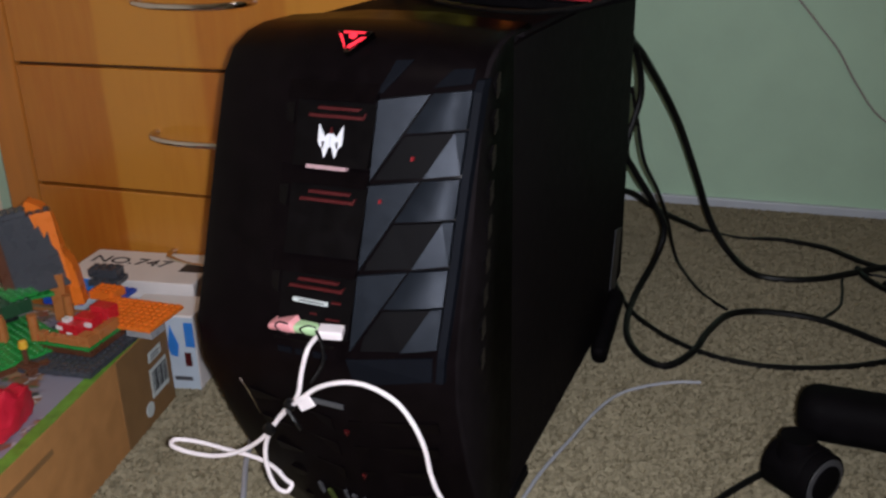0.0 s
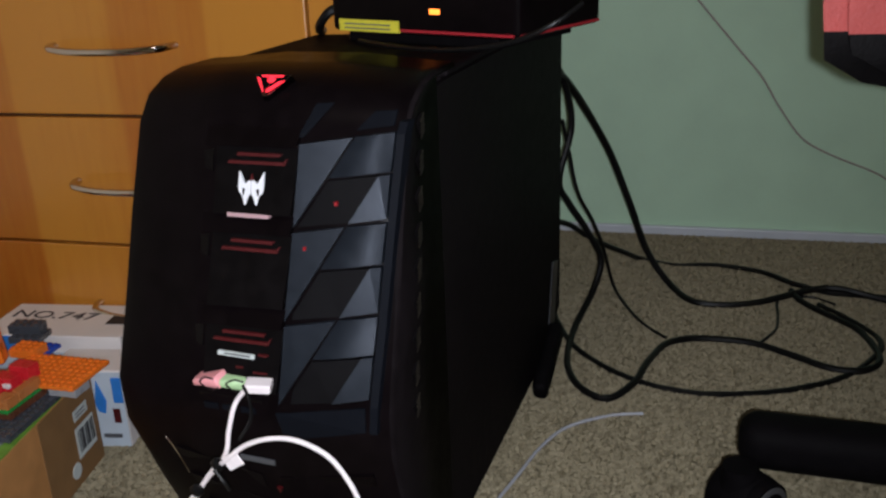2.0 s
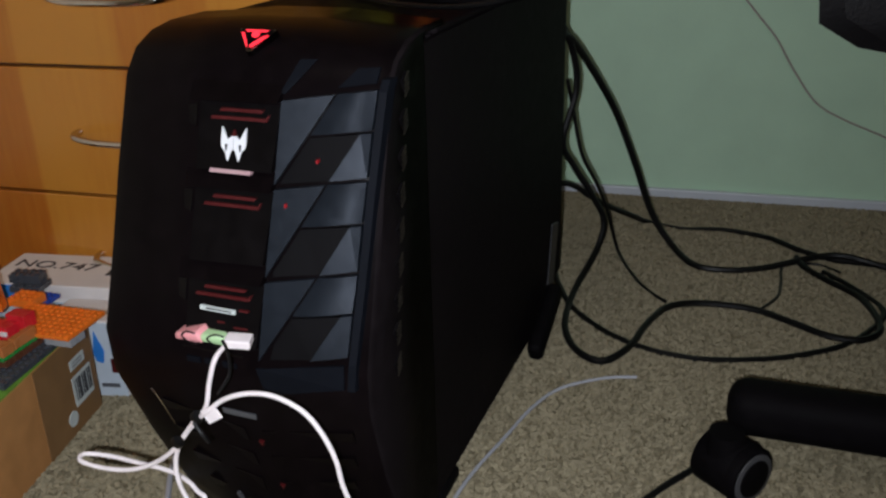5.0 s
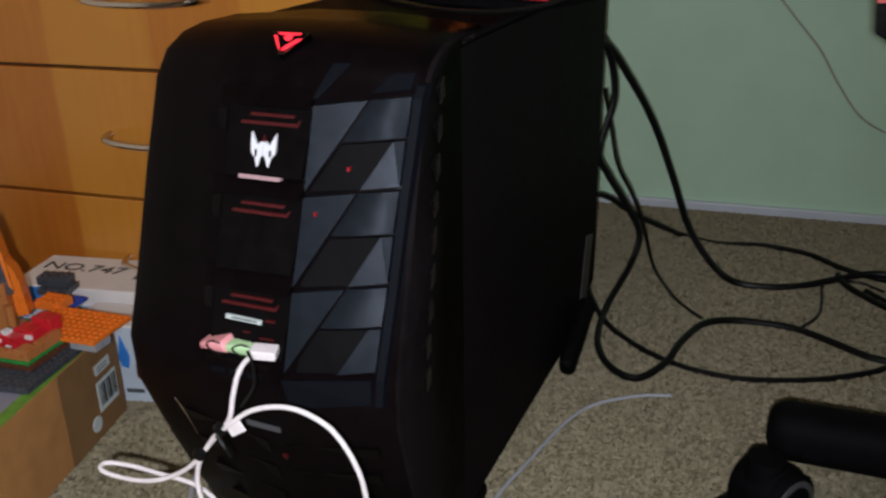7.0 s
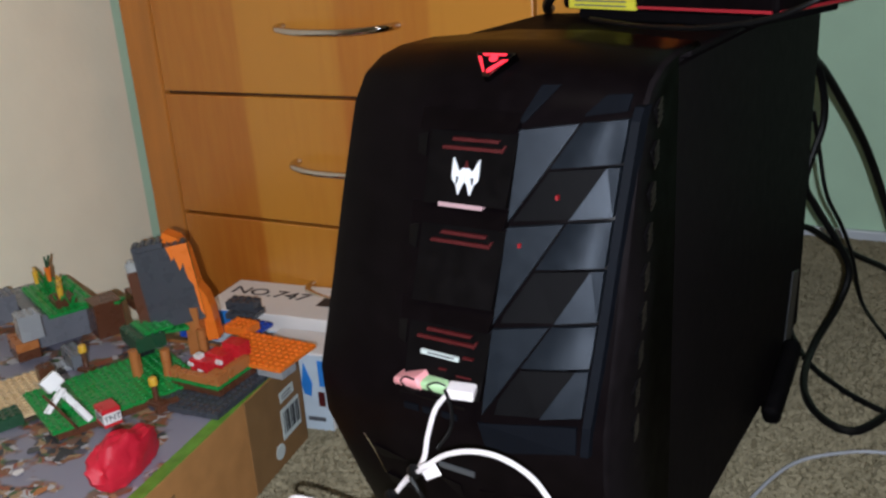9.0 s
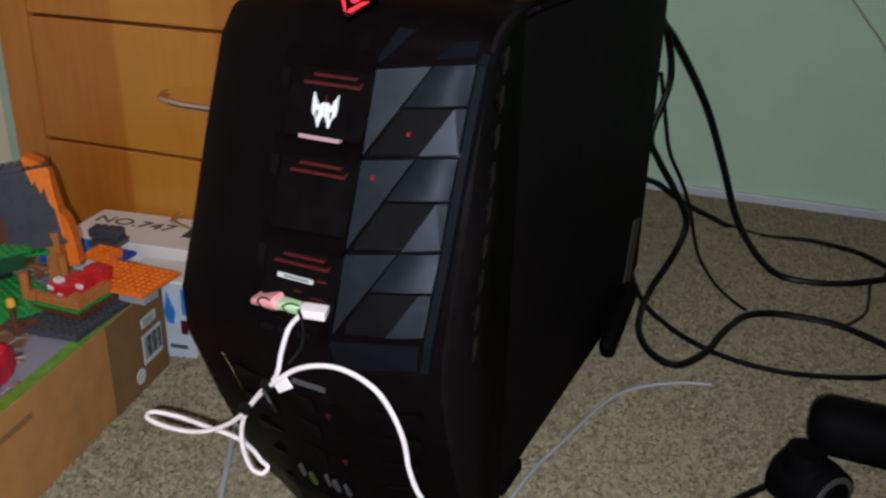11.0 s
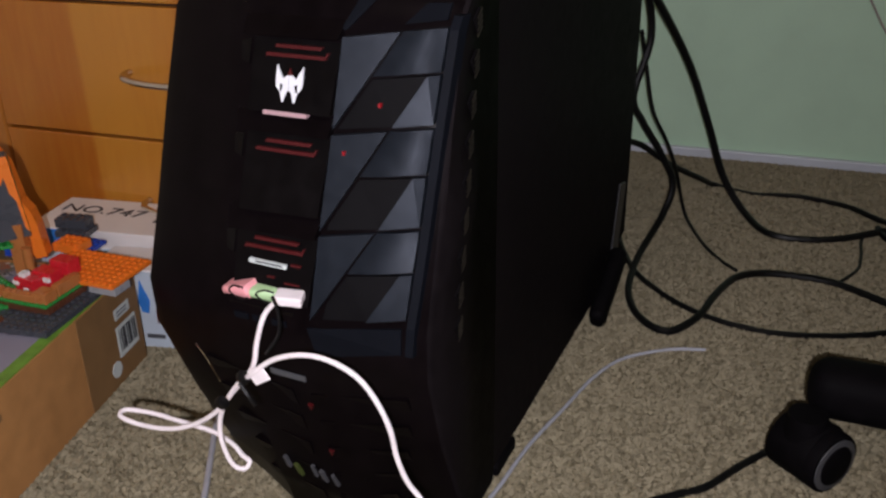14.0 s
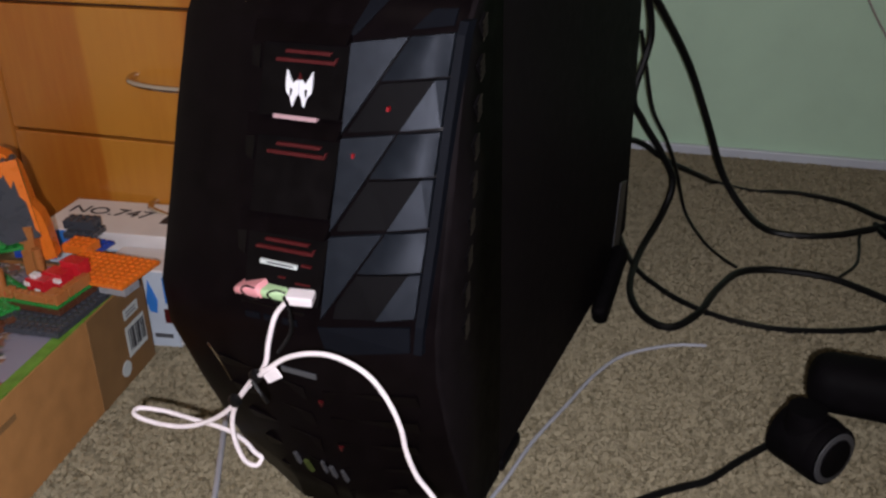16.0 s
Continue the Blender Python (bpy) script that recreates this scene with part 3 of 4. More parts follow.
    for x, z in ((-0.0951, 0.1477), (-0.0884, 0.0976)):
        part("red_mark", plate([(x - 0.002, z + 0.003), (x + 0.002, z + 0.002), (x, z - 0.003)], [0.0030] * 3, 0.0), M["red_line"], bez)
    # grey and olive slivers: glints off a sticker, put in as colour
    for x, z, w, mat in ((-0.136, 0.0705, 0.0025, "hub"), (-0.1265, 0.0640, 0.0035, "olive"), (-0.1105, 0.068, 0.0022, "hub"), (-0.1028, 0.0645, 0.0030, "hub"), (-0.0918, 0.0635, 0.0026, "hub")):
        part("sticker", plate([(x - w, z + 0.006), (x, z + 0.005), (x + w, z - 0.006), (x, z - 0.004)], [0.0036] * 4, 0.0), M[mat], bez)
    # thin chrome arc standing in for the highlight along the chin's gloss curve
    glint_arc = tube([(-0.196, face_y(-0.196, 0.181) - 0.0005, 0.181), (-0.1905, face_y(-0.1905, 0.166) - 0.0005, 0.166), (-0.186, face_y(-0.186, 0.142) - 0.0005, 0.142)], 0.0011, 6, 6)
    part("trim_or_glint_line", glint_arc, M["chrome"], bez)
    # vents down the flank
    for k in range(9):
        z = 0.425 - 0.027 * k
        y = along(FLANK, z) * 0.62 - 0.012
        slit = part("side_vent", moved(box(0.0028, 0.0048, -0.006, 0.006, -0.0085, 0.0085, 0.0008, 1), Matrix.Translation((0, y, z)) @ pose(0, 0, 0, 34, 0, 0)), M["matt"], bez)
        for j in range(4):
            part("mesh_bar", moved(box(0.0046, 0.0053, -0.005, 0.005, -0.0006, 0.0006), Matrix.Translation((0, y, z - 0.006 + 0.004 * j)) @ pose(0, 0, 0, 34, 0, 0)), M["vent"], slit, "bronze-tinted mesh bar")
    # feet
    for x in (0.014, -0.240):
        part("foot", moved(box(-0.010, 0.010, -0.056, 0.056, -0.014, 0.014, 0.0085, 4), Matrix.Translation((x, 0.312, 0.036)) @ pose(0, 0, 0, 24)), M["matt"], t, "black swing-out stabiliser foot", True)
    for x in (-0.02, -0.2):
        part("foot", box(x - 0.018, x + 0.022, -0.03, 0.02, 0.0, 0.014, 0.003), M["matt"], t)
    part("plastic_flap", moved(box(-0.0005, 0.002, -0.016, 0.016, -0.05, 0.05, 0.0008, 1), Matrix.Translation((0.001, 0.395, 0.085)) @ pose(0, 0, 0, -14, 0, 0)), M["tape"], t, "scuffed grey plastic flap")
    part("rear_panel", box(W + 0.012, -0.012, 0.446, 0.4515, 0.05, 0.44, 0.001), M["matt"], t)


tower()


def top_box():
    b = thing("black_drive_box", pose(-0.220, 0.884, 0.455, 0, 0, -24), "black box with red trim line standing on the tower", "electronics")
    part("body", box(-0.140, 0.087, 0.0, 0.15, 0.010, 0.085, 0.006, 3), M["gloss"], b)
    part("base", box(-0.125, 0.060, 0.008, 0.14, 0.0, 0.0095, 0.002), M["matt"], b)
    part("trim_or_glint_line", box(-0.048, 0.082, -0.0014, 0.004, 0.0125, 0.0150), M["redtrim"], b, "thin red trim line")
    part("trim_or_glint_line", box(0.084, 0.0884, 0.004, 0.145, 0.0125, 0.0150), M["redtrim"], b, "thin red trim line")
    part("sticker", box(-0.128, -0.050, -0.0018, 0.003, 0.011, 0.0225), M["yellow"], b, "yellow sticker")
    for k in range(2):
        part("print_bar", box(-0.120, -0.06, -0.0024, -0.0017, 0.0135 + 0.004 * k, 0.0148 + 0.004 * k), M["greybar"], b)
    part("status_light", box(-0.012, 0.0, -0.0016, 0.003, 0.030, 0.035, 0.001), M["orange_led"], b, "glowing orange status light")
    part("print_bar", box(-0.13, -0.085, -0.001, 0.003, 0.05, 0.0535), M["greybar"], b)


top_box()


def cable(name, pts, r, mat, label, wobble=0.0, segs=8, n=10, ribs=0.0):
    return tagged(part(name, tube(pts, r, n, segs, wobble, ribs), mat, smooth=True), label, "cable")


# ---- cables ----
cable("power_cable", [(-0.16, 1.235, 0.38), (-0.14, 1.30, 0.345), (-0.095, 1.40, 0.238), (-0.060, 1.425, 0.145), (-0.030, 1.438, 0.060), (0.007, 1.420, 0.012), (0.043, 1.366, 0.006), (0.092, 1.361, 0.005), (0.142, 1.378, 0.006), (0.219, 1.422, 0.012), (0.260, 1.428, 0.014), (0.312, 1.414, 0.008), (0.45, 1.34, 0.006)], 0.0052, M["black"], "thick black power cable hanging behind the tower")
cable("monitor_cable", [(-0.17, 1.235, 0.40), (-0.149, 1.28, 0.36), (-0.138, 1.30, 0.29), (-0.153, 1.285, 0.215), (-0.140, 1.30, 0.176), (-0.113, 1.31, 0.130), (-0.094, 1.32, 0.085), (-0.102, 1.30, 0.045), (-0.123, 1.23, 0.012), (-0.125, 1.148, 0.006), (-0.112, 1.090, 0.006), (-0.088, 1.054, 0.006), (-0.061, 1.047, 0.006), (-0.034, 1.085, 0.010), (-0.019, 1.140, 0.012), (0.003, 1.200, 0.010), (0.032, 1.229, 0.007), (0.073, 1.237, 0.006), (0.121, 1.231, 0.006), (0.166, 1.203, 0.006), (0.211, 1.172, 0.006), (0.252, 1.171, 0.007), (0.277, 1.212, 0.006), (0.266, 1.296, 0.006), (0.228, 1.349, 0.006), (0.199, 1.389, 0.008), (0.19, 1.42, 0.010)], 0.0047, M["black"], "thick black cable coiled on the carpet")
cable("network_cable", [(-0.175, 1.235, 0.10), (-0.165, 1.30, 0.02), (-0.145, 1.243, 0.004), (-0.108, 1.172, 0.003), (-0.058, 1.119, 0.003), (-0.014, 1.093, 0.003), (0.049, 1.081, 0.003), (0.110, 1.093, 0.003), (0.172, 1.118, 0.003), (0.222, 1.152, 0.003), (0.268, 1.21, 0.003), (0.290, 1.27, 0.003), (0.262, 1.335, 0.003), (0.225, 1.385, 0.004)], 0.0042, M["black"], "black cable sunk into the carpet pile", 0.002)
cable("extension_cable", [(-0.24, 1.26, 0.15), (-0.165, 1.40, 0.113), (-0.126, 1.43, 0.083), (-0.103, 1.45, 0.063), (-0.066, 1.50, 0.030), (-0.040, 1.546, 0.003), (0.016, 1.527, 0.0008), (0.060, 1.529, 0.003), (0.098, 1.527, 0.004), (0.159, 1.502, 0.005), (0.198, 1.459, 0.006), (0.244, 1.431, 0.006), (0.30, 1.425, 0.005), (0.40, 1.42, 0.005)], 0.0045, M["black"], "black cable lying towards the baseboard", 0.001)
cable("thin_lead", [(-0.150, 1.29, 0.30), (-0.141, 1.30, 0.251), (-0.128, 1.30, 0.193), (-0.108, 1.32, 0.145), (-0.094, 1.36, 0.090), (-0.080, 1.40, 0.015), (-0.062, 1.355, 0.004), (-0.038, 1.296, 0.003), (-0.016, 1.26, 0.003), (0.004, 1.234, 0.004)], 0.0026, M["black"], "thin black lead hanging behind the tower")
cable("thin_lead", [(0.130, 1.234, 0.006), (0.155, 1.286, 0.003), (0.163, 1.335, 0.003), (0.166, 1.378, 0.005), (0.177, 1.401, 0.006), (0.219, 1.412, 0.004), (0.25, 1.39, 0.003)], 0.0022, M["black"], "thin black lead looped on the carpet")
cable("white_lead", [(-0.021, 1.020, 0.004), (-0.060, 1.008, 0.004), (-0.106, 0.974, 0.004), (-0.131, 0.926, 0.004), (-0.150, 0.860, 0.004), (-0.169, 0.792, 0.004), (-0.180, 0.728, 0.004), (-0.187, 0.69, 0.004), (-0.19, 0.62, 0.004)], 0.0019, M["grey_cable"], "thin pale grey lead lying on the carpet")
cable("mouse_lead", [(0.060, 0.862, 0.006), (0.044, 0.845, 0.005), (0.020, 0.815, 0.004), (-0.004, 0.781, 0.004), (-0.029, 0.762, 0.004), (-0.055, 0.740, 0.004), (-0.10, 0.69, 0.004), (-0.13, 0.60, 0.004)], 0.0035, M["black"], "black lead lying on the carpet by the castor")
cable("wall_wire", [(-0.03, 1.682, 0.50), (0.027, 1.682, 0.432), (0.107, 1.682, 0.340), (0.147, 1.682, 0.294), (0.180, 1.682, 0.242), (0.222, 1.682, 0.188), (0.271, 1.682, 0.160), (0.345, 1.682, 0.130), (0.39, 1.68, 0.10), (0.47, 1.67, 0.02)], 0.0017, material("beige_wire", (0.34, 0.30, 0.27), 0.5, vary=0.05, scale=90), "thin beige wire hanging down the green wall")
cable("grey_lead", [(-0.50, 0.80, 0.004), (-0.475, 0.732, 0.004), (-0.454, 0.688, 0.004), (-0.425, 0.628, 0.004), (-0.39, 0.55, 0.004)], 0.0029, M["grey_cable"], "pale grey lead lying on the carpet")
cable("drive_lead", [(-0.385, 1.03, 0.459), (-0.378, 0.985, 0.460), (-0.368, 0.962, 0.470), (-0.354, 0.958, 0.483), (-0.338, 0.975, 0.488)], 0.005, M["black"], "black lead behind the box on the tower")
cable("drive_lead", [(-0.31, 0.912, 0.458), (-0.25, 0.862, 0.458), (-0.19, 0.825, 0.461), (-0.14, 0.805, 0.470), (-0.105, 0.796, 0.485), (-0.082, 0.812, 0.500)], 0.0023, M["black"], "thin black lead across the tower top")


def usb_cable():
    c = thing("usb_cable", pose(0, 0, 0), "white charging cable plugged in, tied with black twists", "cable")
    r = 0.0019
    loops = [(-0.3065, 0.588, 0.246), (-0.3095, 0.574, 0.240), (-0.3135, 0.568, 0.222), (-0.317, 0.564, 0.203), (-0.334, 0.562, 0.181), (-0.348, 0.562, 0.163), (-0.366, 0.562, 0.148), (-0.388, 0.560, 0.1385), (-0.412, 0.558, 0.1372), (-0.432, 0.557, 0.1415), (-0.434, 0.565, 0.1425), (-0.417, 0.572, 0.1385), (-0.393, 0.574, 0.1345), (-0.364, 0.574, 0.131), (-0.346, 0.570, 0.127), (-0.336, 0.566, 0.122), (-0.329, 0.564, 0.119), (-0.332, 0.560, 0.1145), (-0.340, 0.558, 0.119)]
    arch = [(-0.346, 0.558, 0.136), (-0.347, 0.560, 0.154), (-0.340, 0.560, 0.172), (-0.326, 0.560, 0.192), (-0.311, 0.55, 0.2065), (-0.292, 0.55, 0.2225), (-0.271, 0.55, 0.2305), (-0.251, 0.55, 0.2305), (-0.231, 0.55, 0.2215), (-0.218, 0.55, 0.2055), (-0.209, 0.55, 0.1845), (-0.205, 0.55, 0.163), (-0.198, 0.55, 0.144), (-0.187, 0.55, 0.129), (-0.165, 0.545, 0.10), (-0.15, 0.53, 0.05), (-0.17, 0.47, 0.006), (-0.21, 0.40, 0.005)]
    part("cord", tube(loops + arch, r, 8, 10), M["white_cable"], c, "", True)
    plug = part("plug", moved(box(-0.0098, 0.0098, -0.0075, 0.0055, -0.0036, 0.0036, 0.0014), Matrix.Translation((-0.2945, 0.586, 0.2515)) @ pose(0, 0, 0, 6, 4, 12)), M["white_cable"], c, "white usb plug")
    part("plug", moved(box(-0.006, 0.006, 0.0, 0.03, -0.003, 0.003, 0.001), Matrix.Translation((-0.2985, 0.590, 0.2510))), M["chrome"], c, "metal plug tongue")
    part("tag", moved(box(-0.007, 0.007, -0.0007, 0.0007, -0.006, 0.006, 0.0006, 1), Matrix.Translation((-0.303, 0.549, 0.209)) @ pose(0, 0, 0, 0, -32, 0)), M["white_cable"], c, "creased white paper tag")
    for x, z, a in ((-0.3165, 0.2035, 40), (-0.3365, 0.1785, 45)):
        part("tie", cyl(0.0052, 0.0055, Matrix.Translation((x, 0.551, z)) @ pose(0, 0, 0, 0, a, 0) @ Matrix.Diagonal((1, 0.8, 1, 1)), 14, bevel=0.001), M["black"], c, "black twist tie", True)
    part("tie_end", tube([(-0.316, 0.545, 0.203), (-0.309, 0.543, 0.195), (-0.306, 0.545, 0.187)], 0.0016, 6, 6), M["black"], c)
    part("tie_end", tube([(-0.300, 0.572, 0.258), (-0.293, 0.566, 0.250), (-0.292, 0.562, 0.236), (-0.300, 0.556, 0.222)], 0.0012, 8, 6), M["black"], c)


usb_cable()


def usb_stick(name, label, mat, x, z, rz, ry):
    s = thing(name, pose(x, 0.595, z, 8, ry, rz), label, "usb stick")
    bm = box(-0.0135, 0.0135, -0.007, 0.012, -0.0042, 0.0042, 0.0032, 3)
    for v in bm.verts:
        v.co.z = v.co.z * (1 + 0.4 * math.sin(v.co.x * 230)) + 0.0025 * math.cos(v.co.x * 200)
    part("body", bm, mat, s, "", True)
    part("connector", box(-0.006, 0.006, 0.011, 0.032, -0.0023, 0.0023, 0.0006, 1), M["chrome"], s)
    part("cord_loop", tube([(0.011, -0.007, 0.004), (0.004, -0.0085, 0.006), (-0.002, -0.0085, 0.001), (0.006, -0.0085, -0.005), (0.013, -0.007, -0.004)], 0.0007, 8, 6), M["black"], s)


usb_stick("usb_stick", "soft pink rubber usb stick in the front port", M["pink"], -0.339, 0.2490, -14, -8)
usb_stick("usb_stick", "pale green rubber usb stick in the front port", M["lime"], -0.3205, 0.2490, 8, 6)


# ---- cartons ----
def white_carton():
    c = thing("white_carton", pose(-0.7235, 0.947, 0, 0, 0, 6), "white and pale blue product carton with black lettering", "carton")
    part("body", box(-0.098, 0.085, -0.050, 0.044, 0, 0.112, 0.0015), M["paper"], c)
    part("front_print", box(-0.097, 0.084, -0.0515, -0.0502, 0.004, 0.090), M["paleblue"], c, "pale blue printed front")
    txt = bpy.data.curves.new("lettering", "FONT")
    txt.body, txt.size, txt.extrude, txt.align_x, txt.align_y = "NO.747", 0.030, 0.0003, "CENTER", "CENTER"
    txt.materials.append(M["ink"])
    o = new("lettering", txt)
    o.parent, o.matrix_basis = c, pose(-0.030, 0.008, 0.1124, 0, 0, -3) @ Matrix.Diagonal((1.16, 0.95, 1, 1))
    o["label"] = "black printed lettering"
    part("blue_edge", box(-0.097, -0.02, -0.0520, -0.0505, 0.090, 0.111), M["blueprint"], c, "dark blue printed edge")
    part("picture_print", box(0.048, 0.080, -0.014, 0.012, 0.1121, 0.1126), M["ink"], c)
    return c


def small_carton():
    c = thing("small_carton", pose(-0.647, 0.872, 0, 0, 0, 8), "low white carton with blue and red print", "carton")
    part("body", box(-0.045, 0.043, -0.030, 0.026, 0, 0.100, 0.0015), M["paper"], c)
    part("front_print", box(-0.044, 0.0425, -0.0312, -0.0301, 0.002, 0.098), M["paleblue"], c, "pale blue printed front")
    part("blue_print", prism([(0.008, 0.060), (0.013, 0.088), (0.022, 0.062), (0.019, 0.046), (0.011, 0.048)], -0.0322, -0.0311), M["blueprint"], c, "printed blue flame shape")
    part("blue_print", box(0.031, 0.0425, -0.0322, -0.0312, 0.060, 0.092), M["blueprint"], c)
    part("red_print", box(0.028, 0.036, -0.0322, -0.0312, 0.034, 0.052), M["red_line"], c)
    part("print_bar", box(0.012, 0.034, -0.0322, -0.0312, 0.014, 0.019), M["greybar"], c)


white_carton()
small_carton()


def brown_carton():
    """A long toy carton; its printed lid lies on a cardboard body. x along its right face, y from near to far."""
    c = thing("toy_carton", pose(-0.622, 0.825, 0, 0, 0, 8), "large brown cardboard toy carton with printed lid", "carton")
    part("body", box(-0.42, 0.0, -0.60, 0.0, 0.0, 0.112, 0.002), M["card"], c)
    part("side_dark_end", box(-0.0005, 0.0008, -0.115, -0.001, 0.002, 0.110), M["card_dark"], c, "darker brown end of the side")
    part("lid_print", box(-0.41, -0.012, -0.59, -0.01, 0.1118, 0.1132), M["boxgrey"], c, "grey printed lid with small pictures")
    part("lid_border", box(-0.012, 0.0005, -0.599, -0.002, 0.1118, 0.1134), M["grass"], c, "green printed border")
    part("barcode_label", box(0.0006, 0.0014, -0.052, -0.012, 0.030, 0.066), M["label"], c, "white barcode label")
    for k in range(9):
        y = -0.048 + 0.0038 * k
        part("barcode_bar", box(0.0013, 0.0018, y, y + 0.0012 + 0.001 * (k % 3), 0.036, 0.062), M["ink"], c)
    part("address_label", box(0.0006, 0.0014, -0.050, -0.020, 0.074, 0.086), M["label"], c)
    for k in range(2):
        part("print_bar", box(0.0013, 0.0018, -0.046, -0.026, 0.077 + 0.004 * k, 0.0785 + 0.004 * k), M["greybar"], c)
    part("round_mark", cyl(0.009, 0.0008, pose(0.0012, -0.062, 0.022, 0, 90, 0), 20), M["label"], c)
    part("side_bar", box(0.0006, 0.0012, -0.42, -0.24, 0.084, 0.090), M["card_dark"], c)
    rng = random.Random(4)
    cols = [M[k] for k in ("b_tan", "b_lgrey", "b_dgreen", "paper", "b_tan", "b_dgrey", "b_sand", "b_brown", "b_green", "b_grey", "b_red")]
    for k in range(40):
        x, y = -0.03 - rng.random() * 0.36, -0.10 - rng.random() * 0.42
        a, b = 0.004 + rng.random() * 0.009, 0.003 + rng.random() * 0.006
        bm = bmesh.new()
        pts = [(a * math.cos(t) * (0.7 + 0.5 * rng.random()), b * math.sin(t) * (0.7 + 0.5 * rng.random())) for t in (0.3, 1.2, 2.0, 2.9, 3.8, 4.6, 5.5)]
        vs = [bm.verts.new((x + p, y + q, 0.1136 + 0.00004 * k)) for p, q in pts]
        bm.faces.new(vs)
        ex = bmesh.ops.extrude_face_region(bm, geom=bm.faces[:])
        bmesh.ops.translate(bm, verts=[g for g in ex["geom"] if isinstance(g, bmesh.types.BMVert)], vec=(0, 0, -0.0002))
        part("lid_picture", bm, cols[k % len(cols)], c)


brown_carton()


# ---- office chair ----
def chair():
    c = thing("office_chair", pose(0.442, 0.85, 0), "black swivel chair with red seat on castors", "chair")
    part("hub", cyl(0.035, 0.07, pose(0, 0, 0.085), 24, bevel=0.006), M["matt"], c, "", True)
    part("gas_column", cyl(0.025, 0.33, pose(0, 0, 0.27), 20), M["matt"], c, "", True)
    for k in range(5):
        a = radians(176 + 72 * k)
        m = pose(0, 0, 0, 0, 0, math.degrees(a))
        arm = box(0.02, 0.369, -0.027, 0.027, 0.044, 0.0965, 0.021, 5)
        part("arm", arm, M["matt"], c, "", True, m)
        cast = thing("castor", m @ pose(0.359, 0.044, 0.0, 0, 0, 142 if k == 0 else 40 * k), "", "")
        cast.parent = c
        for s in (-1, 1):
            part("wheel", cyl(0.0288, 0.0235, pose(s * 0.0150, 0, 0.0288, 0, 90, 0), 40, bevel=0.0022), M["matt"], cast, "", True)
            ring = joined(cyl(0.0254, 0.003, pose(s * 0.0265, 0, 0.0288, 0, 90, 0), 40, bevel=0.001))
            part("hub_ring", ring, M["hub"], cast, "grey hub ring", True)
            part("hub_cap", cyl(0.0195, 0.003, pose(s * 0.0277, 0, 0.0288, 0, 90, 0), 32, bevel=0.001), M["matt"], cast, "", True)
        part("hood", cyl(0.0296, 0.040, pose(-0.003, 0, 0.0302, 0, 90, 0), 40, bevel=0.003), M["matt"], cast, "", True)
        part("stem", cyl(0.021, 0.030, pose(-0.004, -0.006, 0.052), 20, 0.017), M["matt"], cast, "", True)
    corner = pose(-0.350, -0.100, 0)
    plan = [(0.0, 0.0), (0.45, 0.05), (0.45, 0.30), (0.09, 0.30)]

    def slab(levels):
        bm = bmesh.new()
        mid = Vector((0.25, 0.16))
        rings = []
        for z, k, slip in levels:
            rings.append([bm.verts.new(((mid.x + (x - mid.x) * k + slip), mid.y + (y - mid.y) * k, z)) for x, y in plan])
        for a, b in zip(rings, rings[1:]):
            for i in range(4):
                bm.faces.new((a[i], a[(i + 1) % 4], b[(i + 1) % 4], b[i]))
        bm.faces.new(rings[0][::-1]), bm.faces.new(rings[-1])
        up = [e for e in bm.edges if abs(e.verts[0].co.z - e.verts[1].co.z) > 1e-4]
        bmesh.ops.bevel(bm, geom=up, offset=0.02, segments=4, affect="EDGES")
        return bm
    part("seat_base", slab(((0.424, 0.72, 0.03), (0.440, 0.90, 0.008), (0.458, 0.985, 0.0), (0.4805, 1.0, 0.0))), M["seatblack"], c, "black padded seat base", True, corner)
    part("seat_cushion", slab(((0.4808, 1.0, 0.0), (0.500, 1.01, 0.0), (0.545, 1.0, 0.0), (0.565, 0.95, 0.004), (0.572, 0.85, 0.01))), M["seatred"], c, "red leatherette seat cushion", True, corner)


chair()


# ---- toy brick set on the carton ----
U = 0.008


def brick(nx, ny, h, studs=True):
    """A brick or plate of nx by ny studs, its corner at the origin."""
    bms = [box(0, nx * U, 0, ny * U, 0, h, 0.0003, 1)]
    if studs:
        for i in range(nx):
            for j in range(ny):
                bms.append(cyl(0.0024, 0.0017, pose((i + 0.5) * U, (j + 0.5) * U, h + 0.0008), 8))
    return joined(*bms)


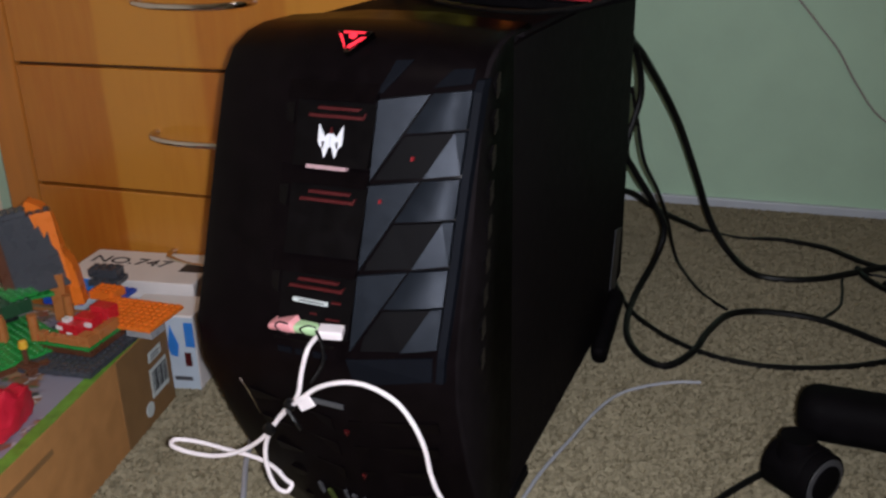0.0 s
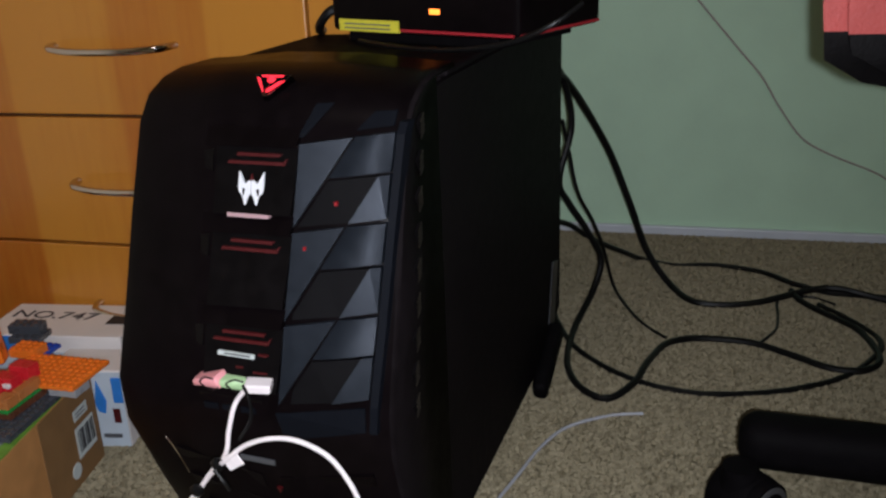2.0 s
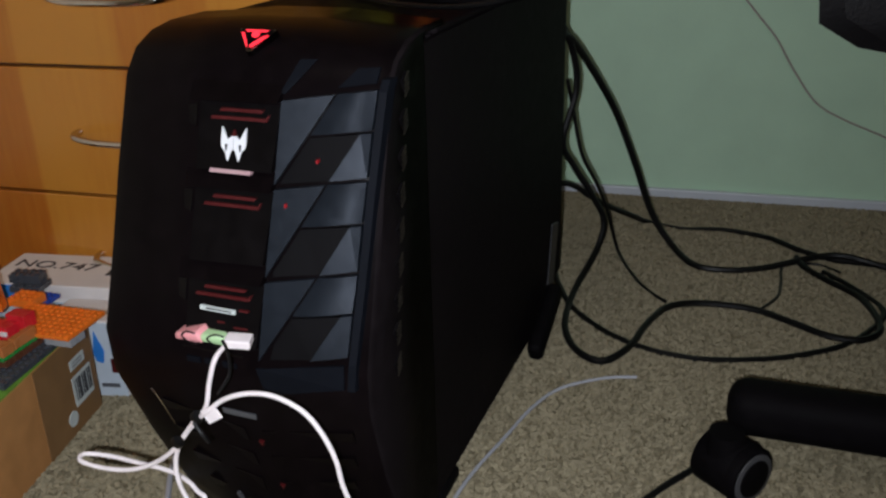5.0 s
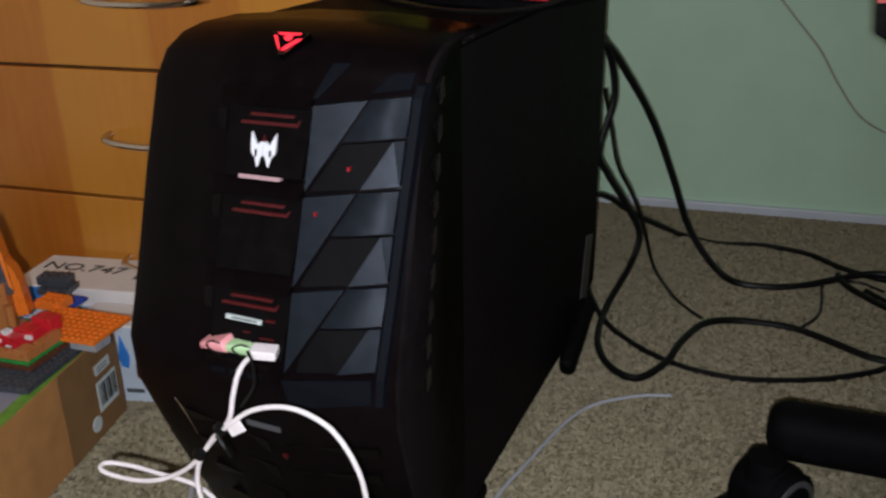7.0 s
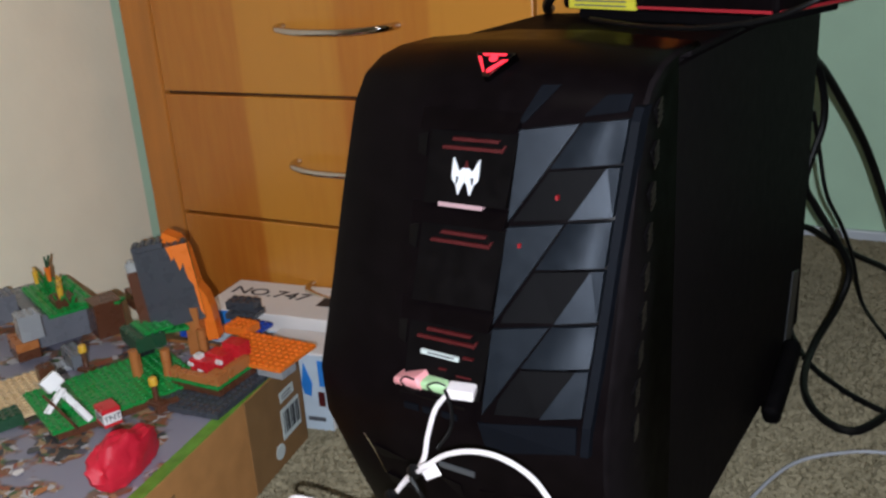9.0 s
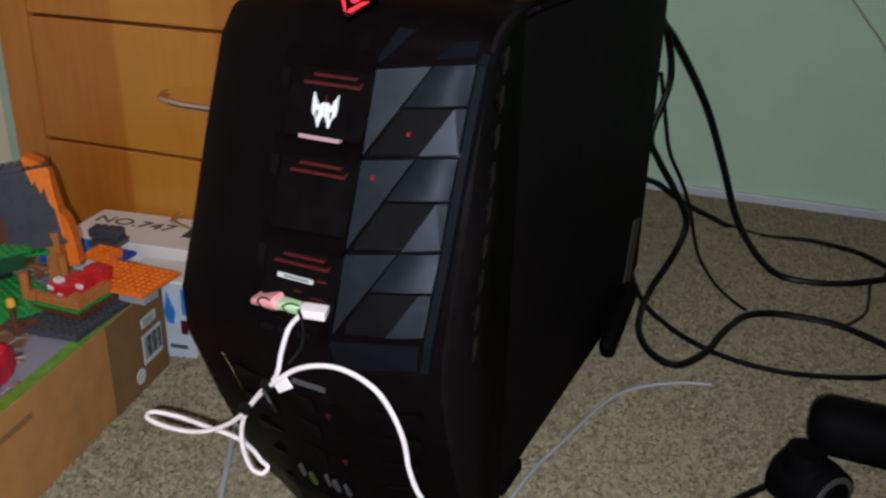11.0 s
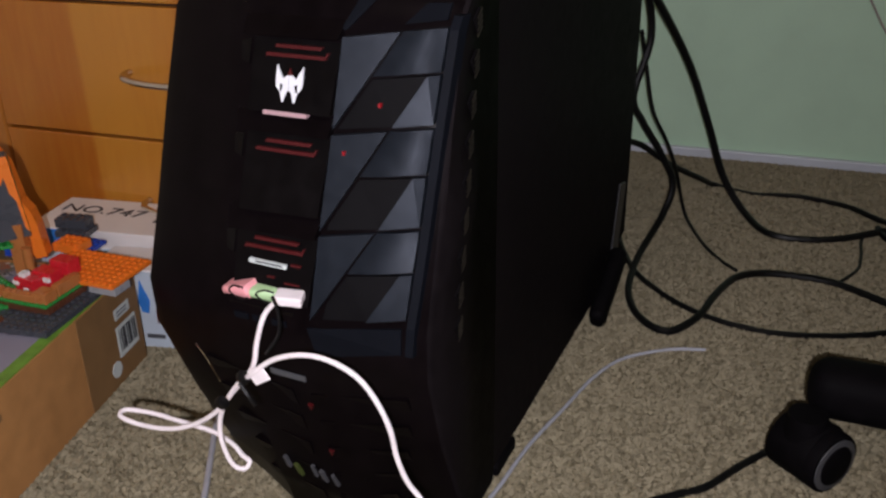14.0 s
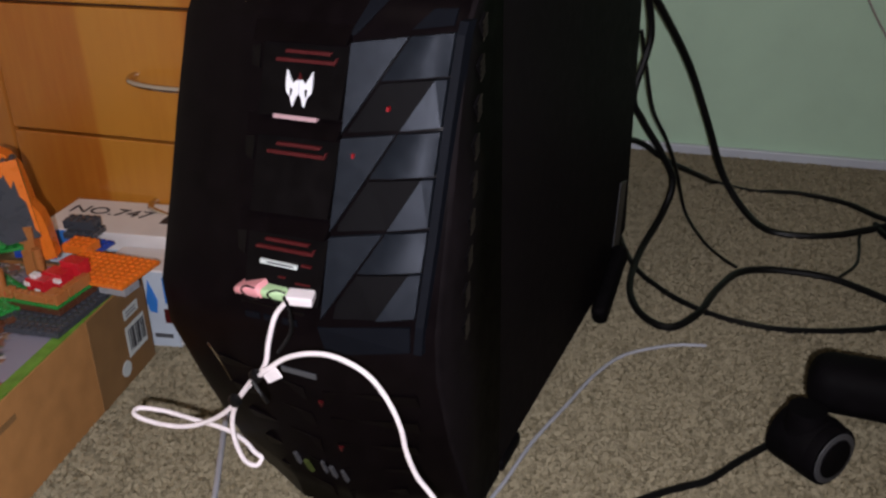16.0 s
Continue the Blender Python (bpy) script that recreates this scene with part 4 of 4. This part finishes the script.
def toy_set():
    T = 0.1138
    c = thing("toy_brick_set", pose(0, 0, T), "colourful toy brick landscape built on studded plates", "toy")

    def put(name, key, nx, ny, h, x, y, z, rz=0.0, studs=True, label=""):
        return part(name, brick(nx, ny, h, studs), M["b_" + key], c, label, m=pose(x, y, z, 0, 0, rz))
    # meadow, turned against the rest
    R = -25
    put("meadow_base", "brown", 13, 18, 0.0065, -0.819, 0.6305, 0.0, R, False)
    put("meadow_plate", "green", 13, 19, 0.0034, -0.821, 0.6265, 0.0067, R, label="green studded plate")
    put("sand_plate", "sand", 12, 9, 0.0034, -0.885, 0.615, 0.004, R, label="sand coloured plate")
    put("path_plate", "lgrey", 3, 16, 0.0034, -0.905, 0.60, 0.0005, R)
    # dark studded shelf and orange plate
    put("shelf_plate", "dgrey", 13, 12, 0.0060, -0.708, 0.664, 0.0003, 4, label="dark grey studded plate")
    put("orange_plate", "orange", 12, 8, 0.0040, -0.680, 0.748, 0.0165, -1, label="orange studded plate")
    put("orange_plate", "orange", 4, 3, 0.0096, -0.705, 0.806, 0.016, -1)
    put("support", "lgrey", 4, 3, 0.0098, -0.618, 0.752, 0.0065, -1, False)
    put("support", "grey", 3, 3, 0.0098, -0.690, 0.775, 0.0065, -1, False)
    # mushroom bed
    put("bed_base", "brown", 8, 7, 0.0070, -0.687, 0.700, 0.0070, -1, False)
    put("bed_plate", "green", 8, 7, 0.0034, -0.688, 0.699, 0.0142, -1)
    put("border", "tan", 5, 1, 0.0080, -0.676, 0.700, 0.0178, -1)
    put("border", "tan", 2, 2, 0.0110, -0.640, 0.700, 0.0178, -1, False)
    put("border", "tan", 1, 4, 0.0115, -0.632, 0.718, 0.0178, -1, False)
    put("border", "tan", 1, 1, 0.0100, -0.687, 0.700, 0.0178, -1, False)
    for x, y, z, n in ((-0.674, 0.716, 0.0178, 3), (-0.664, 0.730, 0.0200, 3), (-0.655, 0.746, 0.0260, 3)):
        put("mushroom_cap", "red", n, 2, 0.0150, x, y, z, -4, False, "red mushroom cap")
    for x, y, z in ((-0.6765, 0.7155, 0.0250), (-0.664, 0.7150, 0.0190), (-0.655, 0.7295, 0.0290), (-0.670, 0.7185, 0.0325), (-0.649, 0.7260, 0.0260)):
        put("white_spot", "white", 1, 1, 0.0045, x, y, z, -4, False)
    put("red_flower", "red", 1, 1, 0.0070, -0.688, 0.700, 0.0175, 0)
    # tall rock with the orange lava slope
    for x, y in ((-0.703, 0.713), (-0.734, 0.700), (-0.700, 0.765)):
        part("post", cyl(0.0050, 0.030, pose(x, y, 0.025), 12), M["b_tan"], c, smooth=True)
    put("rock_plate", "green", 7, 5, 0.0032, -0.752, 0.722, 0.0405, 40)
    lean = Matrix.Translation((-0.742, 0.735, 0.0440)) @ pose(0, 0, 0, 0, -7, 0)
    turn = pose(0, 0, 0, 0, 0, 42)
    part("rock", brick(7, 3, 0.0860), M["b_dgrey"], c, "tall dark grey brick rock", m=lean @ turn @ pose(0.003, 0, 0))
    tooth = prism([(0.026, 0.0865), (0.0482, 0.0865), (0.0482, 0.004), (0.0450, 0.010), (0.0445, 0.040), (0.0405, 0.048), (0.0395, 0.066), (0.0350, 0.058), (0.0320, 0.074), (0.0290, 0.070)], -0.0016, -0.0004)
    part("lava_edge", tooth, M["b_orange"], c, "jagged orange edge on the rock", m=lean @ turn @ pose(0.0112, 0, 0))
    part("rock_top", brick(4, 3, 0.0060), M["b_dgrey"], c, m=lean @ turn @ pose(0.003, 0, 0.0862))
    part("rock_back", brick(3, 4, 0.0660, False), M["b_brown"], c, "dark brown bricks beside the rock", m=lean @ turn @ pose(-0.0080, 0.004, 0))
    part("clear_stud", brick(2, 2, 0.0100), M["b_clear"], c, "clear studded brick", m=lean @ turn @ pose(-0.0075, 0.006, 0.0662))
    lava = prism([(0.0, 0.090), (0.008, 0.098), (0.030, 0.090), (0.042, 0.074), (0.046, 0.034), (0.056, 0.022), (0.060, 0.006), (0.060, -0.030), (0.040, -0.030), (0.034, -0.002), (0.0, 0.0)], -0.010, 0.010)
    part("lava_slope", lava, M["b_orange"], c, "bright orange slope bricks", m=lean @ pose(0.006, 0.045, 0, 0, 0, 26) @ Matrix.Diagonal((0.60, 1, 1, 1)))
    put("water_back", "blue", 6, 1, 0.0290, -0.757, 0.790, 0.0100, 10, label="blue wall bricks")
    put("water_plate", "blue", 6, 3, 0.0040, -0.735, 0.845, 0.0000, -1)
    put("lava_foot", "tan", 2, 2, 0.0560, -0.718, 0.762, 0.0070, 20, False)
    put("tree_trunk", "tan", 1, 1, 0.0240, -0.742, 0.702, 0.0100, R, False)
    put("bush", "dgreen", 6, 4, 0.0150, -0.773, 0.722, 0.0350, R, label="dark green bush bricks")
    put("bush_top", "green", 5, 4, 0.0032, -0.764, 0.730, 0.0502, R)
    put("cave", "black", 3, 2, 0.0150, -0.785, 0.745, 0.0102, R, False)
    # back terrace with plants
    put("earth", "brown", 4, 4, 0.0420, -0.872, 0.765, 0.0100, R, False)
    put("earth_slope", "brown", 5, 3, 0.0200, -0.832, 0.790, 0.0400, R, False)
    put("terrace_slope", "green", 9, 2, 0.0032, -0.894, 0.748, 0.0470, 22, False)
    put("terrace", "grey", 15, 8, 0.0380, -1.013, 0.766, 0.0050, R, False)
    put("terrace_plate", "green", 15, 7, 0.0032, -0.988, 0.771, 0.0440, R)
    put("soil", "brown", 4, 3, 0.0080, -0.916, 0.752, 0.0472, R)
    rng = random.Random(9)
    for k in range(9):
        x, y = -0.978 + 0.0125 * k, 0.789 - 0.0062 * k + 0.022 * rng.random()
        leaf = joined(*[moved(box(-0.0012, 0.0012, -0.0006, 0.0006, 0, 0.016, 0.0003, 1), pose(0, 0, 0, 25 * math.cos(a), 25 * math.sin(a), 40 * a)) for a in (0, 1.5, 3.0, 4.5)])
        part("plant", leaf, M["b_green"], c, m=pose(x, y, 0.0470))
    for x, y in ((-0.970, 0.782), (-0.918, 0.772), (-0.900, 0.758), (-0.893, 0.752)):
        part("crop", joined(cyl(0.0026, 0.016, pose(0, 0, 0.008), 8, 0.0036), box(-0.0055, 0.0055, -0.001, 0.001, 0.015, 0.020, 0.0004, 1)), M["b_yellow"], c, "yellow crop stalk", m=pose(x, y, 0.052, 0, 0, R))
    part("carrot", cyl(0.0022, 0.018, pose(0, 0, 0), 10, 0.0040), M["b_orange"], c, "orange carrot piece", m=pose(-0.938, 0.776, 0.070))
    part("carrot_leaf", joined(*[moved(box(-0.0016, 0.0016, -0.0008, 0.0008, 0, 0.016, 0.0004, 1), pose(0, 0, 0, a, 8, 0)) for a in (-14, 10)]), M["b_dgreen"], c, m=pose(-0.938, 0.776, 0.078))
    # stone corner
    put("stone", "lgrey", 3, 3, 0.0290, -0.908, 0.696, 0.0290, R, label="light grey bricks")
    put("stone", "lgrey", 2, 2, 0.0096, -0.925, 0.708, 0.0290, R)
    put("stone_base", "tan", 5, 3, 0.0100, -0.926, 0.696, 0.0185, R, False)
    put("stone_base", "brown", 5, 3, 0.0110, -0.926, 0.696, 0.0074, R, False)
    put("boulder", "grey", 4, 4, 0.0320, -0.985, 0.715, 0.0300, R)
    put("step", "grey", 5, 2, 0.0160, -0.845, 0.700, 0.0102, R)
    put("step", "brown", 2, 2, 0.0160, -0.832, 0.655, 0.0102, R)
    for x, y in ((-0.800, 0.692), (-0.672, 0.663)):
        torch = part("torch", cyl(0.0028, 0.020, pose(0, 0, 0.010), 10), M["b_brown"], c, m=pose(x, y, 0.0100))
        part("flame", cyl(0.0048, 0.0085, pose(0, 0, 0.0245), 10, 0.0040, 0.001), M["b_yellow"], torch, "amber torch flame")
        part("torch_base", box(-0.009, 0.009, -0.006, 0.006, -0.001, 0.0032, 0.0006, 1), M["b_brown"], torch)
    put("leaf_clump", "green", 3, 2, 0.0080, -0.770, 0.625, 0.0102, R)
    put("leaf_clump", "dgreen", 3, 3, 0.0120, -0.815, 0.585, 0.0002, R)
    put("brown_strip", "brown", 3, 1, 0.0090, -0.668, 0.658, 0.0002, 66, False)


toy_set()


def toy_block():
    b = thing("toy_block", pose(-0.690, 0.619, 0.1270, 0, 0, -22), "small red and white toy brick cube", "toy block")
    part("body", box(-0.0105, 0.0105, -0.0085, 0.0085, 0, 0.0105, 0.0004, 1), M["b_white"], b)
    part("top", box(-0.0108, 0.0108, -0.0088, 0.0088, 0.0106, 0.0150, 0.0005, 1), M["b_red"], b, "red top plate")
    part("foot", box(-0.0107, 0.0107, -0.0087, 0.0087, -0.0030, -0.0001, 0.0004, 1), M["b_red"], b)
    txt = bpy.data.curves.new("lettering", "FONT")
    txt.body, txt.size, txt.extrude, txt.align_x, txt.align_y = "TNT", 0.0082, 0.0001, "CENTER", "CENTER"
    txt.materials.append(M["ink"])
    for m in (pose(0.0108, 0, 0.0055, 90, 0, 90), pose(0, -0.0088, 0.0055, 90, 0, 0)):
        o = new("lettering", txt)
        o.parent, o.matrix_basis = b, m
        o["label"] = "black printed lettering"


toy_block()


def toy_figure():
    bms = [box(-0.007, 0.007, -0.006, 0.006, 0.036, 0.048, 0.0008, 1), box(-0.0022, 0.0022, -0.002, 0.002, 0.018, 0.036), box(-0.007, 0.007, -0.0018, 0.0018, 0.030, 0.034, 0.0005, 1), box(-0.006, 0.006, -0.0018, 0.0018, 0.024, 0.027), box(-0.006, 0.006, -0.002, 0.002, 0.015, 0.019)]
    bms += [box(s * 0.004 - 0.002, s * 0.004 + 0.002, -0.002, 0.002, 0.0, 0.017, 0.0004, 1) for s in (-1, 1)]
    bms += [moved(box(-0.0016, 0.0016, -0.016, 0.002, -0.0016, 0.0016, 0.0004, 1), pose(s * 0.0085, 0, 0.032, 20)) for s in (-1, 1)]
    tagged(part("toy_figure", joined(*bms), M["b_white"], m=pose(-0.708, 0.612, 0.1262, 28, -24, -30) @ Matrix.Diagonal((1.55, 1.5, 1.2, 1))), "small white toy brick figure leaning on the meadow", "toy figure")
    bow = tube([(0.0, 0.0, 0.022), (0.008, 0.0, 0.012), (0.010, 0.0, 0.0), (0.008, 0.0, -0.012), (0.0, 0.0, -0.022)], 0.0014, 8, 6)
    tagged(part("toy_bow", bow, M["b_brown"], smooth=True, m=pose(-0.718, 0.590, 0.1440, 28, -24, -30)), "small brown toy bow beside the figure", "toy")


toy_figure()


def red_pouch():
    bm = bmesh.new()
    bmesh.ops.create_icosphere(bm, subdivisions=4, radius=1.0)
    for v in bm.verts:
        p = v.co.copy()
        f = 1 + 0.22 * noise.noise(p * 1.6) + 0.16 * abs(noise.noise(p * 3 + Vector((3, 1, 0)))) - 0.10 * abs(noise.noise(p * 6))
        v.co = Vector((p.x * 0.0165 * f * (1 - 0.2 * p.y), p.y * 0.036 * f, max(-0.0, (p.z + 0.55) * 0.026 * f)))
    tagged(part("red_pouch", bm, material("red_cloth", (0.60, 0.012, 0.035), 0.55, vary=0.12, scale=60, bump=0.4, bump_scale=120), smooth=True, m=pose(-0.622, 0.572, 0.1140, 0, 0, 4)), "crumpled bright red rubber pouch lying on the carton", "pouch")


red_pouch()
tagged(part("loose_brick", joined(moved(brick(4, 2, 0.0096), pose(0, 0, 0)), moved(brick(4, 3, 0.0064), pose(0.004, -0.009, -0.0064))), M["b_dgrey"], m=pose(-0.755, 0.868, 0.1250, 0, 0, 8) @ Matrix.Diagonal((1.2, 1.2, 1.1, 1))), "loose dark grey studded toy brick on the carton", "toy brick")

# ---- carpet pile ----
rng = np.random.default_rng(3)


def carpet(x0, x1, y0, y1, step):
    gx, gy = np.meshgrid(np.arange(x0, x1, step), np.arange(y0, y1, step))
    n = gx.size
    x = gx.ravel() + rng.uniform(-0.5, 0.5, n) * step
    y = gy.ravel() + rng.uniform(-0.5, 0.5, n) * step
    h = 0.0034 * rng.uniform(0.88, 1.10, n)
    a = rng.uniform(0, 2 * np.pi, n)
    w = 0.0023 * rng.uniform(0.7, 1.3, n)
    lx, ly = rng.normal(0, 0.0024, n), rng.normal(0, 0.0024, n)
    v = np.empty((n, 4, 3))
    dx, dy = np.cos(a) * w, np.sin(a) * w
    v[:, 0] = np.stack([x - dx, y - dy, np.full(n, -0.001)], 1)
    v[:, 1] = np.stack([x + dx, y + dy, np.full(n, -0.001)], 1)
    v[:, 2] = np.stack([x + dx * 0.8 + lx, y + dy * 0.8 + ly, h], 1)
    v[:, 3] = np.stack([x - dx * 0.8 + lx, y - dy * 0.8 + ly, h * 0.9], 1)
    me = bpy.data.meshes.new("carpet_pile")
    me.from_pydata(v.reshape(-1, 3).tolist(), [], np.arange(4 * n).reshape(n, 4).tolist())
    me.materials.append(M["tuft"])
    return tagged(new("carpet_pile", me), "beige and brown mottled carpet tufts", "carpet", kind="stuff")


carpet(-0.62, 0.62, 0.50, 1.682, 0.0026)
